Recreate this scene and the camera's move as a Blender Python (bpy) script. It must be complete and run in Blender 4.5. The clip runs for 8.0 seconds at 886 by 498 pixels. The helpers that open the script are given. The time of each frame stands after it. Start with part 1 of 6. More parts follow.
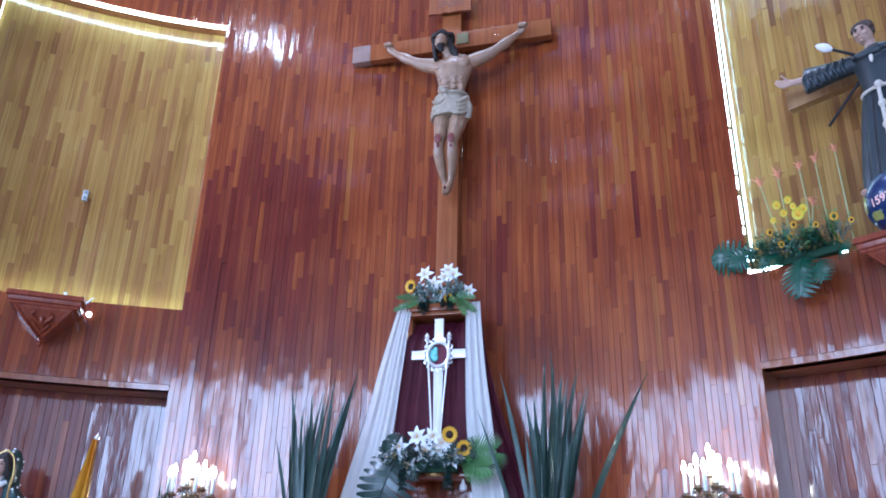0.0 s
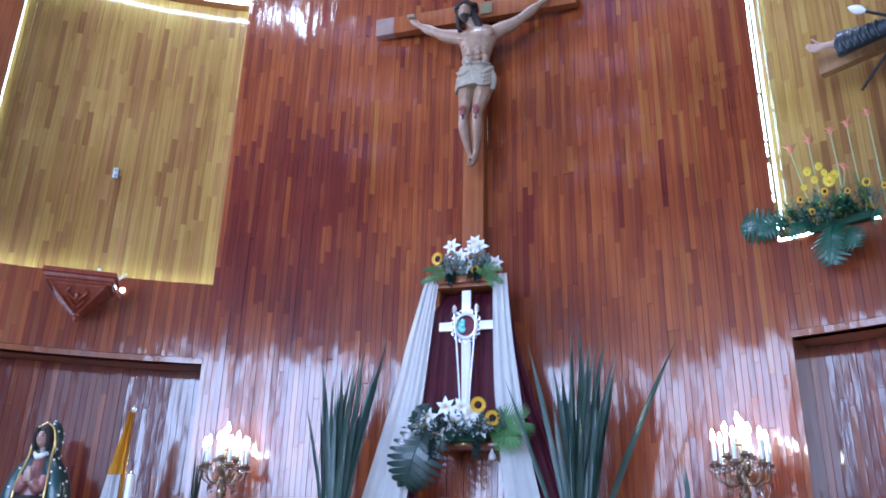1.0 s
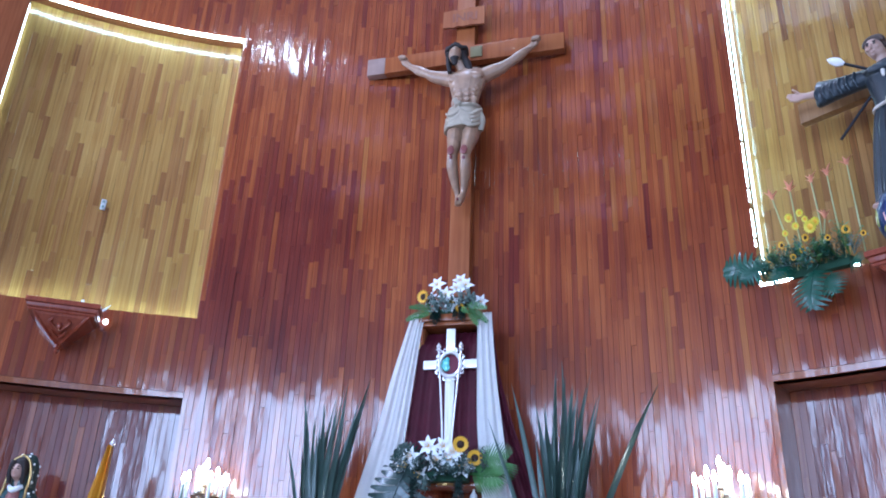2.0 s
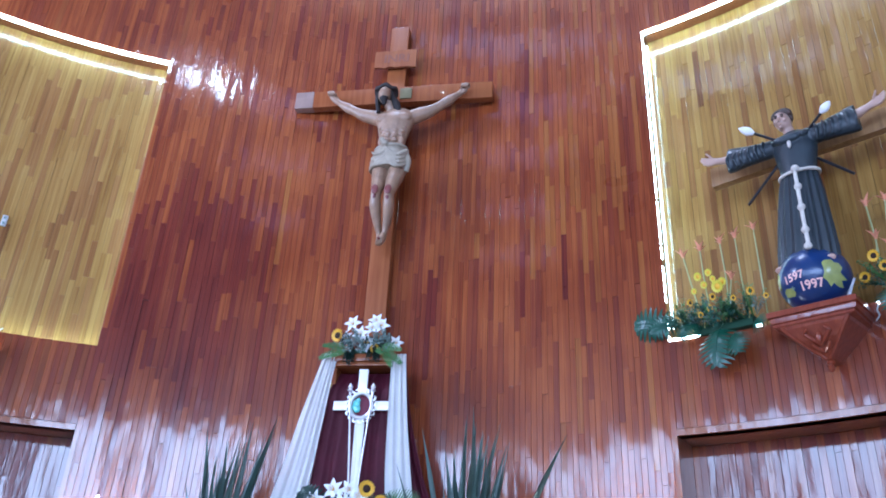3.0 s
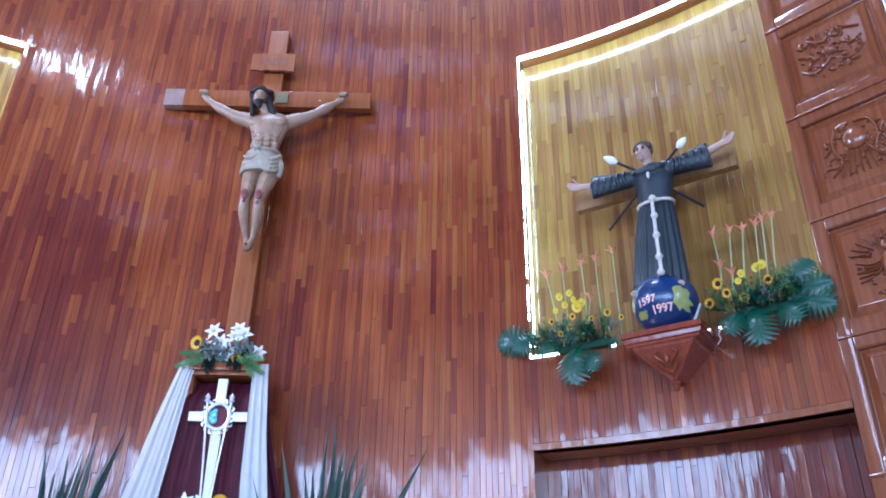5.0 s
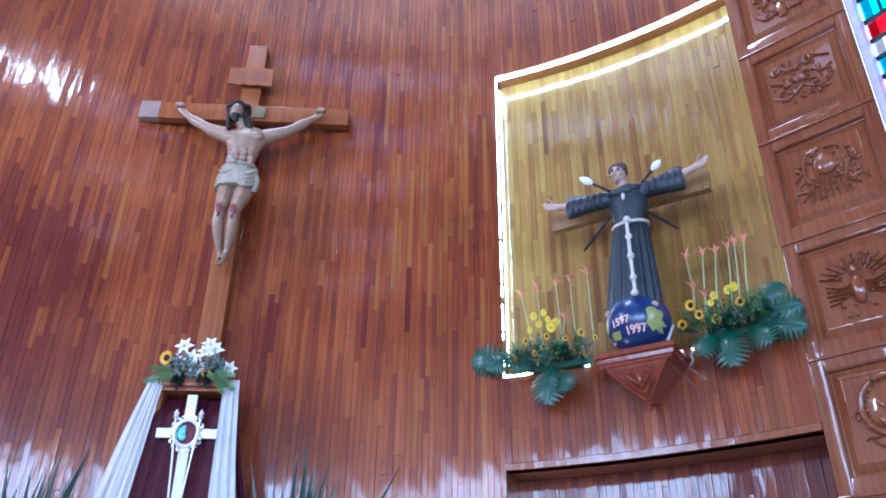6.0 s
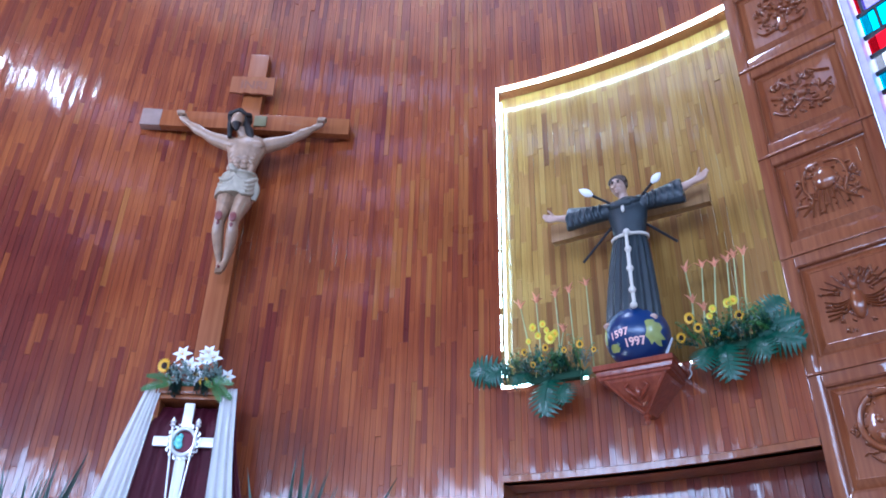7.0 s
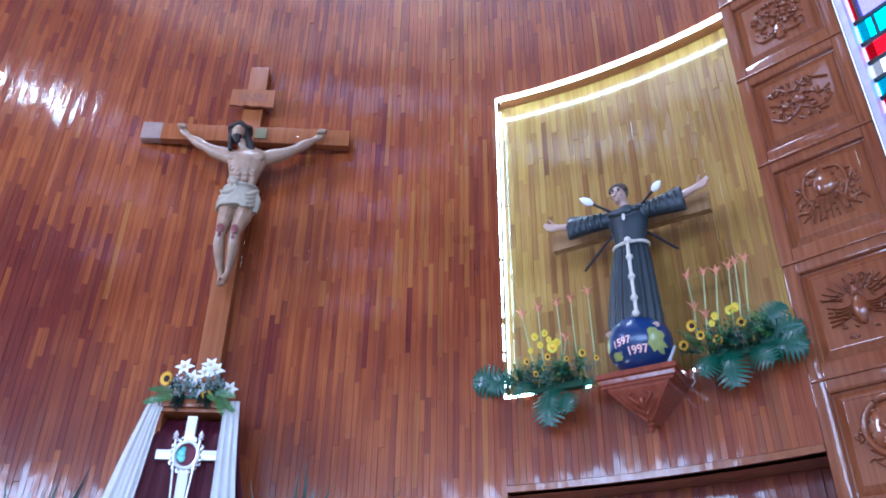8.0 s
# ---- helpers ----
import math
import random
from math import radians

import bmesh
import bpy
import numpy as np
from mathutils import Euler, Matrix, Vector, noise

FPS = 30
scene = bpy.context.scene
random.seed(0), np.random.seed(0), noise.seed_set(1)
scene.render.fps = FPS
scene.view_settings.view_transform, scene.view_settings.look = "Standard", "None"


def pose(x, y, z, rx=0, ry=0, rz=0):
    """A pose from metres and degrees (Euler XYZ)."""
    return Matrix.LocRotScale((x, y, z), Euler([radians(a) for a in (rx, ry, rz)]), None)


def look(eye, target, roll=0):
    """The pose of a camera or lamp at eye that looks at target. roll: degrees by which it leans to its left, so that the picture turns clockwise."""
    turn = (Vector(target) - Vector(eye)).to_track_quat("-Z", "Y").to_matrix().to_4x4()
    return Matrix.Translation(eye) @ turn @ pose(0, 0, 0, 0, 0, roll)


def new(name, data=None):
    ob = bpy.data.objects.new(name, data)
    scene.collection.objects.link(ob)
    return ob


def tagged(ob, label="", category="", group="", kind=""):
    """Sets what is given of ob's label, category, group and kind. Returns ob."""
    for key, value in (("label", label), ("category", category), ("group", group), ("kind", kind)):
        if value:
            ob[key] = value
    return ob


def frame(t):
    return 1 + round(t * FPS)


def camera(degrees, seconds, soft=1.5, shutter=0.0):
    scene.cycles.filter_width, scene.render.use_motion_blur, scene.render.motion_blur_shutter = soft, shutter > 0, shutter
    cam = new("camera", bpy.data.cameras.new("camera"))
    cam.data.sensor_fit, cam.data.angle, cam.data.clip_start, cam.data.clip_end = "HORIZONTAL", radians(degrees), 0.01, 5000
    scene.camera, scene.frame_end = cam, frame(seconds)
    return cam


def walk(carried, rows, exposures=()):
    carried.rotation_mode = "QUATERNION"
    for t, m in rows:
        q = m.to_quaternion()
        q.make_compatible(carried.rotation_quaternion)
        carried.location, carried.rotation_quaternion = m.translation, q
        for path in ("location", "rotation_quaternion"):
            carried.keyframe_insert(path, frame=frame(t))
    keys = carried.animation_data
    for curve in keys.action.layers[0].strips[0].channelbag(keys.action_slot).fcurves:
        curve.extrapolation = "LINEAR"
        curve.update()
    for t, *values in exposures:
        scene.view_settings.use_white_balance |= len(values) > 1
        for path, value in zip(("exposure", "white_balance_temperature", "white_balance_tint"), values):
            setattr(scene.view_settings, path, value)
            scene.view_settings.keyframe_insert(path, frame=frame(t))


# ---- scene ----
cam = camera(58.9, 8.0, soft=1.8)
PATH = [
    (0, (1.4908, 0.0706, 1.7007), (1.0021, 1.8474, 2.4780), 1.42),
    (0.5, (1.4858, 0.0771, 1.7060), (0.9740, 1.8614, 2.4506), 0.96),
    (1, (1.4938, 0.0584, 1.6880), (0.9351, 1.8418, 2.4002), 1.41),
    (2.5, (1.5066, 0.0317, 1.6702), (1.0652, 1.7798, 2.5359), 2.88),
    (3, (1.4950, 0.0493, 1.6953), (1.1845, 1.8066, 2.5984), 2.85),
    (3.5, (1.4946, 0.0612, 1.7002), (1.3126, 1.8228, 2.6294), 1.70),
    (4, (1.5010, 0.0587, 1.7012), (1.4073, 1.8238, 2.6369), 1.08),
    (4.5, (1.4994, 0.0486, 1.7045), (1.4655, 1.8189, 2.6346), 0.96),
    (6, (1.4969, 0.0663, 1.7014), (1.5751, 1.8071, 2.6829), 0.72),
    (6.5, (1.4939, 0.0629, 1.7046), (1.5624, 1.7942, 2.7035), 1.60),
    (7, (1.4942, 0.0625, 1.7059), (1.5736, 1.7910, 2.7088), 1.27),
    (7.5, (1.4920, 0.0657, 1.7061), (1.5642, 1.7903, 2.7163), 1.04),
    (8, (1.4858, 0.0597, 1.7006), (1.5635, 1.7748, 2.7264), 0.70),
]
walk(cam, [(t, look(eye, target, roll)) for t, eye, target, roll in PATH],
     exposures=[(0.0, -0.05, 4820, 8), (3.0, 0.04, 4800, 8), (6.0, 0.13, 4740, 8), (8.0, 0.11, 4740, 8)])

# ---------- world and lights ----------
world = bpy.data.worlds.new("sky")
scene.world = world
world.use_nodes = True
_wn = world.node_tree.nodes
_sky = _wn.new("ShaderNodeTexSky")
_sky.sky_type = "NISHITA"
_sky.sun_disc = False
_sky.sun_elevation, _sky.sun_rotation = radians(50), radians(200)
world.node_tree.links.new(_sky.outputs[0], _wn["Background"].inputs[0])
_wn["Background"].inputs[1].default_value = 0.12


def area(name, m, sx, sy, watts, color):
    d = bpy.data.lights.new(name, "AREA")
    d.shape, d.size, d.size_y, d.energy, d.color = "RECTANGLE", sx, sy, watts, color
    ob = new(name, d)
    ob.matrix_world = m
    return ob


COOL = (0.74, 0.82, 1.0)
# roof window over the nave, in front of the apse
area("roof_window_lamp", look((-0.3, -3.95, 13.9), (0.1, 5.0, 4.5)), 0.16, 0.40, 42, (0.93, 0.98, 1.0))
# tinted lights high above the sanctuary
for lx, ly, sx, sy, w, tint in ((-4.2, -1.5, 1.0, 0.7, 6, (0.66, 0.72, 1.0)), (-3.4, 0.0, 0.8, 0.9, 4.5, (0.85, 0.80, 1.0)),
                               (-2.3, -1.0, 0.9, 0.6, 3.5, (0.60, 0.66, 1.0)), (-1.3, 0.3, 1.1, 0.8, 2.5, (1.0, 0.80, 0.72))):
    area("lantern_lamp", look((lx, ly, 13.9), (lx * 0.6, 2.5, 4.0)), sx, sy, w, tint)
# tall windows in the entrance wall of the nave, and along its sides
for wx in (-7.0, -3.6, -0.2, 3.2, 6.6):
    area("nave_window_lamp", look((wx, -15.9, 5.4), (wx, 0, 4.8)), 2.6, 5.2, 720 if wx < 6 else 100, COOL)
for wy in (-12.5, -9.0, -5.5):
    area("side_window_lamp", look((-8.9, wy, 5.2), (0, wy + 2, 4.6)), 2.2, 4.4, 400, COOL)
for wy in (-10.0, -5.5):
    area("side_window_lamp", look((8.9, wy, 5.2), (0, wy + 2, 4.6)), 2.2, 4.4, 260, COOL)

# an added, wider overhead light, unseen: steep key for the shadows below the cross
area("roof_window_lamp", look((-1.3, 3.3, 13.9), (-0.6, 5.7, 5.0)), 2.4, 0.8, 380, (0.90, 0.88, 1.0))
# the window in the left flank of the sanctuary
area("flank_window_lamp", look((-5.02, 3.15, 6.4), (3.6, 4.4, 4.6)), 1.0, 2.6, 310, (0.90, 0.88, 1.0))
# rows of faint round lights in the nave ceiling
for lx, ly in ((-3.3, -3.0), (-4.3, -5.0), (-5.5, -7.6), (-6.9, -10.6), (-1.15, -4.4), (-1.15, -7.2), (-1.15, -10.6)):
    d = area("round_ceiling_lamp", pose(lx, ly, 13.9), 1.1, 1.1, 4, (0.62, 0.50, 1.0)).data
    d.shape = "DISK"

# ---------- materials ----------
def mat(name):
    m = bpy.data.materials.new(name)
    m.use_nodes = True
    return m, m.node_tree.nodes, m.node_tree.links, m.node_tree.nodes["Principled BSDF"]


def plain(name, color, rough=0.5, metal=0.0, vary=0.12, scale=14.0, bump=0.1, coat=0.0, glow=None):
    """A painted, woven or metal surface with soft mottling and fine relief."""
    m, n, l, b = mat(name)
    co = n.new("ShaderNodeTexCoord")
    t1, t2 = n.new("ShaderNodeTexNoise"), n.new("ShaderNodeTexNoise")
    t1.inputs["Scale"].default_value, t2.inputs["Scale"].default_value = scale, scale * 9
    t1.inputs["Detail"].default_value = 5
    hsv, ramp = n.new("ShaderNodeHueSaturation"), n.new("ShaderNodeMapRange")
    ramp.inputs[3].default_value, ramp.inputs[4].default_value = 1 - vary * 2, 1 + vary * 2
    hsv.inputs["Color"].default_value = (*color, 1)
    l.new(co.outputs["Object"], t1.inputs["Vector"])
    l.new(co.outputs["Object"], t2.inputs["Vector"])
    l.new(t1.outputs["Fac"], ramp.inputs[0])
    l.new(ramp.outputs[0], hsv.inputs["Value"])
    l.new(hsv.outputs[0], b.inputs["Base Color"])
    bp = n.new("ShaderNodeBump")
    bp.inputs["Strength"].default_value, bp.inputs["Distance"].default_value = bump, 0.01
    l.new(t2.outputs["Fac"], bp.inputs["Height"])
    l.new(bp.outputs[0], b.inputs["Normal"])
    b.inputs["Roughness"].default_value, b.inputs["Metallic"].default_value = rough, metal
    b.inputs["Coat Weight"].default_value, b.inputs["Coat Roughness"].default_value = coat, 0.1
    if glow:
        b.inputs["Emission Color"].default_value = (*glow[:3], 1)
        b.inputs["Emission Strength"].default_value = glow[3]
    return m


def wood(name, dark, mid, light, source="object", rough=0.3, coat=1.0, coat_rough=0.08, grain=1.0):
    """Varnished boards: each its own tone, fine grain along z, uneven varnish."""
    m, n, l, b = mat(name)
    if source == "object":
        rnd = n.new("ShaderNodeObjectInfo").outputs["Random"]
    elif source == "island":
        rnd = n.new("ShaderNodeNewGeometry").outputs["Random Per Island"]
    else:
        rnd = None
    geo = n.new("ShaderNodeNewGeometry")
    mp = n.new("ShaderNodeMapping")
    mp.inputs["Scale"].default_value = (80 * grain, 80 * grain, 1.5)
    l.new(geo.outputs["Position"], mp.inputs["Vector"])
    g = n.new("ShaderNodeTexNoise")
    g.noise_dimensions = "4D"
    g.inputs["Scale"].default_value, g.inputs["Detail"].default_value = 1.0, 5
    l.new(mp.outputs[0], g.inputs["Vector"])
    big = n.new("ShaderNodeTexNoise")
    big.inputs["Scale"].default_value, big.inputs["Detail"].default_value = 1.3, 3
    l.new(geo.outputs["Position"], big.inputs["Vector"])
    add = n.new("ShaderNodeMath")
    add.operation = "MULTIPLY_ADD"
    add.inputs[1].default_value = 1.35
    l.new(g.outputs["Fac"], add.inputs[0])
    add2 = n.new("ShaderNodeMath")
    add2.operation = "MULTIPLY_ADD"
    add2.inputs[1].default_value = 0.85
    l.new(big.outputs["Fac"], add2.inputs[0])
    if rnd:
        w = n.new("ShaderNodeMath")
        w.operation = "MULTIPLY"
        w.inputs[1].default_value = 40.0
        l.new(rnd, w.inputs[0])
        l.new(w.outputs[0], g.inputs["W"])
        pw = n.new("ShaderNodeMath")
        pw.operation = "MULTIPLY_ADD"
        pw.inputs[1].default_value, pw.inputs[2].default_value = 0.34, -0.745
        l.new(rnd, pw.inputs[0])
        l.new(pw.outputs[0], add2.inputs[2])
    else:
        add2.inputs[2].default_value = -0.325
    l.new(add2.outputs[0], add.inputs[2])
    ramp = n.new("ShaderNodeValToRGB")
    e = ramp.color_ramp.elements
    e[0].position, e[0].color = 0.05, (*dark, 1)
    e[1].position, e[1].color = 1.0, (*light, 1)
    k = e.new(0.5)
    k.color = (*mid, 1)
    l.new(add.outputs[0], ramp.inputs[0])
    l.new(ramp.outputs[0], b.inputs["Base Color"])
    wob = n.new("ShaderNodeTexNoise")
    wob.inputs["Scale"].default_value, wob.inputs["Detail"].default_value = 1.0, 3
    mw = n.new("ShaderNodeMapping")
    mw.inputs["Scale"].default_value = (38, 38, 5)
    l.new(geo.outputs["Position"], mw.inputs["Vector"])
    l.new(mw.outputs[0], wob.inputs["Vector"])
    b1, b2 = n.new("ShaderNodeBump"), n.new("ShaderNodeBump")
    b1.inputs["Strength"].default_value, b1.inputs["Distance"].default_value = 0.12, 0.004
    b2.inputs["Strength"].default_value, b2.inputs["Distance"].default_value = 0.12, 0.004
    l.new(g.outputs["Fac"], b1.inputs["Height"])
    l.new(wob.outputs["Fac"], b2.inputs["Height"])
    wave, b3 = n.new("ShaderNodeTexNoise"), n.new("ShaderNodeBump")
    wave.inputs["Scale"].default_value, wave.inputs["Detail"].default_value = 5.0, 1
    mv = n.new("ShaderNodeMapping")
    mv.inputs["Scale"].default_value = (1.6, 1.6, 0.8)
    l.new(geo.outputs["Position"], mv.inputs["Vector"])
    l.new(mv.outputs[0], wave.inputs["Vector"])
    b3.inputs["Strength"].default_value, b3.inputs["Distance"].default_value = 0.36, 0.006
    l.new(wave.outputs["Fac"], b3.inputs["Height"])
    l.new(b3.outputs[0], b2.inputs["Normal"])
    l.new(b2.outputs[0], b1.inputs["Normal"])
    l.new(b1.outputs[0], b.inputs["Normal"])
    l.new(b2.outputs[0], b.inputs["Coat Normal"])
    rr = n.new("ShaderNodeMapRange")
    rr.inputs[3].default_value, rr.inputs[4].default_value = rough - 0.08, rough + 0.12
    l.new(big.outputs["Fac"], rr.inputs[0])
    l.new(rr.outputs[0], b.inputs["Roughness"])
    cr = n.new("ShaderNodeMapRange")
    cr.inputs[1].default_value, cr.inputs[2].default_value = 0.3, 0.7
    cr.inputs[3].default_value, cr.inputs[4].default_value = coat_rough * 0.6, coat_rough * 1.45
    l.new(wob.outputs["Fac"], cr.inputs[0])
    l.new(cr.outputs[0], b.inputs["Coat Roughness"])
    b.inputs["Coat Weight"].default_value = coat
    b.inputs["Specular IOR Level"].default_value = 0.15
    return m


TONES = {  # dark, middle, light of each kind of board
    "cedar": ((0.112, 0.018, 0.006), (0.208, 0.046, 0.0125), (0.315, 0.092, 0.022)),
    "maroon": ((0.075, 0.010, 0.008), (0.130, 0.020, 0.011), (0.18, 0.034, 0.015)),
    "amber": ((0.15, 0.036, 0.009), (0.245, 0.076, 0.016), (0.33, 0.125, 0.028)),
    "russet": ((0.090, 0.014, 0.0075), (0.160, 0.032, 0.0125), (0.235, 0.060, 0.020)),
    "gold": ((0.170, 0.080, 0.017), (0.270, 0.148, 0.036), (0.37, 0.230, 0.066)),
    "ochre": ((0.15, 0.064, 0.018), (0.235, 0.116, 0.033), (0.31, 0.170, 0.055)),
    "umber": ((0.11, 0.044, 0.013), (0.185, 0.082, 0.023), (0.24, 0.118, 0.034)),
    "walnut": ((0.100, 0.022, 0.007), (0.185, 0.047, 0.013), (0.26, 0.082, 0.021)),
}
BOARD = {(k, s): wood("%s_board_%s" % (k, s), *v, source=s) for k, v in TONES.items() for s in ("object", "island")}
M_CARVED = wood("carved_mahogany", (0.085, 0.020, 0.008), (0.170, 0.046, 0.016), (0.25, 0.084, 0.030), source="", grain=0.5, coat=1.0, coat_rough=0.03)
M_BRACKET = wood("red_mahogany", (0.075, 0.012, 0.007), (0.165, 0.030, 0.014), (0.24, 0.055, 0.024), source="", grain=0.5, coat=0.8, coat_rough=0.11)
M_TRIM = wood("trim_wood", (0.10, 0.026, 0.010), (0.18, 0.052, 0.018), (0.25, 0.085, 0.028), source="", grain=0.5)
M_BEAM = wood("cross_wood", (0.12, 0.030, 0.010), (0.215, 0.060, 0.018), (0.29, 0.098, 0.030), source="", grain=0.4, rough=0.4, coat=0.3)
M_PLASTER = plain("painted_plaster", (0.26, 0.22, 0.20), 0.8, scale=2.0)
M_CEIL = plain("wooden_ceiling", (0.16, 0.10, 0.08), 0.8, scale=2.0)
M_FLOOR = plain("polished_stone", (0.38, 0.33, 0.28), 0.25, scale=3.0)
M_LED = plain("led_strip", (0.9, 0.95, 1.0), 0.4, glow=(0.77, 1.0, 0.90, 27.0))
M_LED_SOFT = plain("frosted_led_strip", (0.9, 0.95, 1.0), 0.4, glow=(0.77, 1.0, 0.92, 9.0))

# ---------- shared builders ----------
CX, CY, R = 0.0, 0.46, 5.7


def on_wall(ang, z, r=R):
    """A pose on the curved wall: x along it, y into it, z up."""
    a = radians(ang)
    return pose(CX + r * math.sin(a), CY + r * math.cos(a), z, 0, 0, -ang)


def place(ang, z, r=R):
    return on_wall(ang, z, r).translation


def mesh_of(bm, name, *mats, smooth=None):
    me = bpy.data.meshes.new(name)
    bmesh.ops.recalc_face_normals(bm, faces=bm.faces)
    bm.to_mesh(me)
    bm.free()
    for k in mats:
        me.materials.append(k)
    if smooth is not None:
        me.shade_smooth()
        me.set_sharp_from_angle(angle=radians(smooth))
    return me


def part(name, bm, material, parent=None, label="", smooth=35, m=None):
    mats = material if isinstance(material, (list, tuple)) else [material]
    ob = new(name, mesh_of(bm, name, *mats, smooth=smooth))
    ob.parent = parent
    if m is not None:
        ob.matrix_basis = m
    return tagged(ob, label)


def holder(name, m, label, category, group="", kind=""):
    ob = new(name)
    ob.empty_display_size = 0.1
    ob.matrix_basis = m
    return tagged(ob, label, category, group, kind)


def box(bm, x0, x1, y0, y1, z0, z1, bevel=0.0, m=None, mi=0):
    v = [bm.verts.new(p) for p in ((x0, y0, z0), (x1, y0, z0), (x1, y1, z0), (x0, y1, z0), (x0, y0, z1), (x1, y0, z1), (x1, y1, z1), (x0, y1, z1))]
    fs = [bm.faces.new([v[i] for i in f]) for f in ((0, 3, 2, 1), (4, 5, 6, 7), (0, 1, 5, 4), (1, 2, 6, 5), (2, 3, 7, 6), (3, 0, 4, 7))]
    for f in fs:
        f.material_index = mi
    if bevel:
        es = list({e for f in fs for e in f.edges})
        got = bmesh.ops.bevel(bm, geom=es, offset=bevel, segments=2, affect="EDGES", profile=0.6, material=mi)
        v = list({w for f in got["faces"] for w in f.verts} | {w for w in v if w.is_valid})
    if m is not None:
        bmesh.ops.transform(bm, matrix=m, verts=v)
    return v


def arc_box(bm, a0, a1, r0, r1, z0, z1, step=1.0, mi=0):
    """A block that follows the curved wall, between two angles, two radii and two heights."""
    n = max(2, int(abs(a1 - a0) / step) + 1)
    rows = []
    for i in range(n):
        a = a0 + (a1 - a0) * i / (n - 1)
        rows.append([bm.verts.new(place(a, z, r)) for r, z in ((r0, z0), (r1, z0), (r1, z1), (r0, z1))])
    for p, q in zip(rows, rows[1:]):
        for k in range(4):
            bm.faces.new((p[k], p[(k + 1) % 4], q[(k + 1) % 4], q[k])).material_index = mi
    bm.faces.new(rows[0]).material_index = mi
    bm.faces.new(rows[-1][::-1]).material_index = mi


# ---------- the shell of the church ----------
def slab(name, x0, x1, y0, y1, z0, z1, material):
    bm = bmesh.new()
    box(bm, x0, x1, y0, y1, z0, z1)
    return tagged(part(name, bm, material, smooth=None), kind="structure")


slab("floor", -9.3, 9.3, -16.3, 8, -0.3, 0.0, M_FLOOR)
slab("ceiling", -9.3, 9.3, -16.3, 8, 14.0, 14.3, M_CEIL)
slab("wall_nave_back", -9.3, 9.3, -16.4, -16.0, 0, 14, M_PLASTER)
slab("wall_nave_left", -9.4, -9.0, -16, 8, 0, 14, M_PLASTER)
slab("wall_nave_right", 9.0, 9.4, -16, 8, 0, 14, M_PLASTER)

AL, AR, AO = -24.3, 22.96, 44.24       # edges of the middle bay, outer edge of the side bays
Z_LINTEL, Z_SILL, Z_HEAD, Z_TOP = 3.079, 3.782, 6.768, 14.0
D_NICHE, D_RECESS = 0.17, 0.35


def shell(name, pieces, label=""):
    bm = bmesh.new()
    for a0, a1, r0, r1, z0, z1 in pieces:
        arc_box(bm, a0, a1, r0, r1, z0, z1, 1.5)
    return tagged(part(name, bm, M_TRIM, smooth=None), label, "wall", kind="structure")


BK = 0.014
wall_middle = shell("wall_apse_middle", [(AL, AR, R + BK, R + 0.9, 0, Z_TOP)], "curved apse wall of varnished reddish wooden boards")
bays = {}
for side, a0, a1 in (("left", -AO, AL), ("right", AR, AO)):
    bays[side] = shell("wall_apse_" + side, [
        (a0, a1, R + BK, R + 0.9, Z_HEAD, Z_TOP),
        (a0, a1, R + BK, R + 0.9, Z_LINTEL, Z_SILL),
        (a0, a1, R + D_NICHE + BK, R + 0.9, Z_SILL, Z_HEAD),
        (a0, a1, R + D_RECESS + BK, R + 0.9, 0, Z_LINTEL)], "curved side bay of wooden boards with a lit niche")

# lintel trims, niche edges and light strips
for side, a0, a1 in (("left", -AO, AL), ("right", AR, AO)):
    bm = bmesh.new()
    arc_box(bm, a0, a1, R - 0.012, R + 0.10, Z_LINTEL, Z_LINTEL + 0.045, 1.0)
    tagged(part("trim_lintel_" + side, bm, M_TRIM), "reddish wooden lintel board under the side bay", "trim", kind="structure")
    bm = bmesh.new()
    inner = AL if side == "left" else AR
    s = 1 if side == "right" else -1
    arc_box(bm, inner - s * 0.35, inner, R - 0.006, R + 0.02, 0.9, Z_LINTEL, 0.1)
    tagged(part("trim_recess_edge_" + side, bm, M_TRIM), "wooden corner board beside the low recess", "trim", kind="structure")
    strips = [("head", a0, a1, Z_HEAD - 0.025, Z_HEAD, 0.004), ("left_edge", a0, a0 + 0.05, 5.35, Z_HEAD, 0.004)]
    strips += [("left_edge", a0, a0 + 0.035, zs, zs + zl, 0.004) for zs, zl in ((5.02, 0.31), (4.60, 0.38), (4.47, 0.10), (4.18, 0.22), (4.10, 0.05), (3.88, 0.05), (3.79, 0.03))]
    strips.append(("left_corner", a0, a0 + 0.045, Z_SILL + 0.15, Z_HEAD - 0.06, D_NICHE - 0.032))
    strips.append(("right_edge", a1 - 0.035, a1, Z_SILL + 0.03, Z_HEAD - 0.03, 0.07))
    if side == "right":
        strips.append(("sill", a0, 29.6, Z_SILL, Z_SILL + 0.011, -0.010))
    else:
        strips.append(("sill", a0, a1, Z_SILL, Z_SILL + 0.015, 0.07))
    for nm, b0, b1, z0, z1, deep in strips:
        bm = bmesh.new()
        arc_box(bm, b0, b1, R + deep, R + deep + 0.026, z0, z1, 1.0)
        tagged(part("light_strip_%s_%s" % (nm, side), bm, M_LED_SOFT if nm in ("right_edge", "left_corner") else M_LED), "white light strip round the niche edge", "light strip", kind="structure")

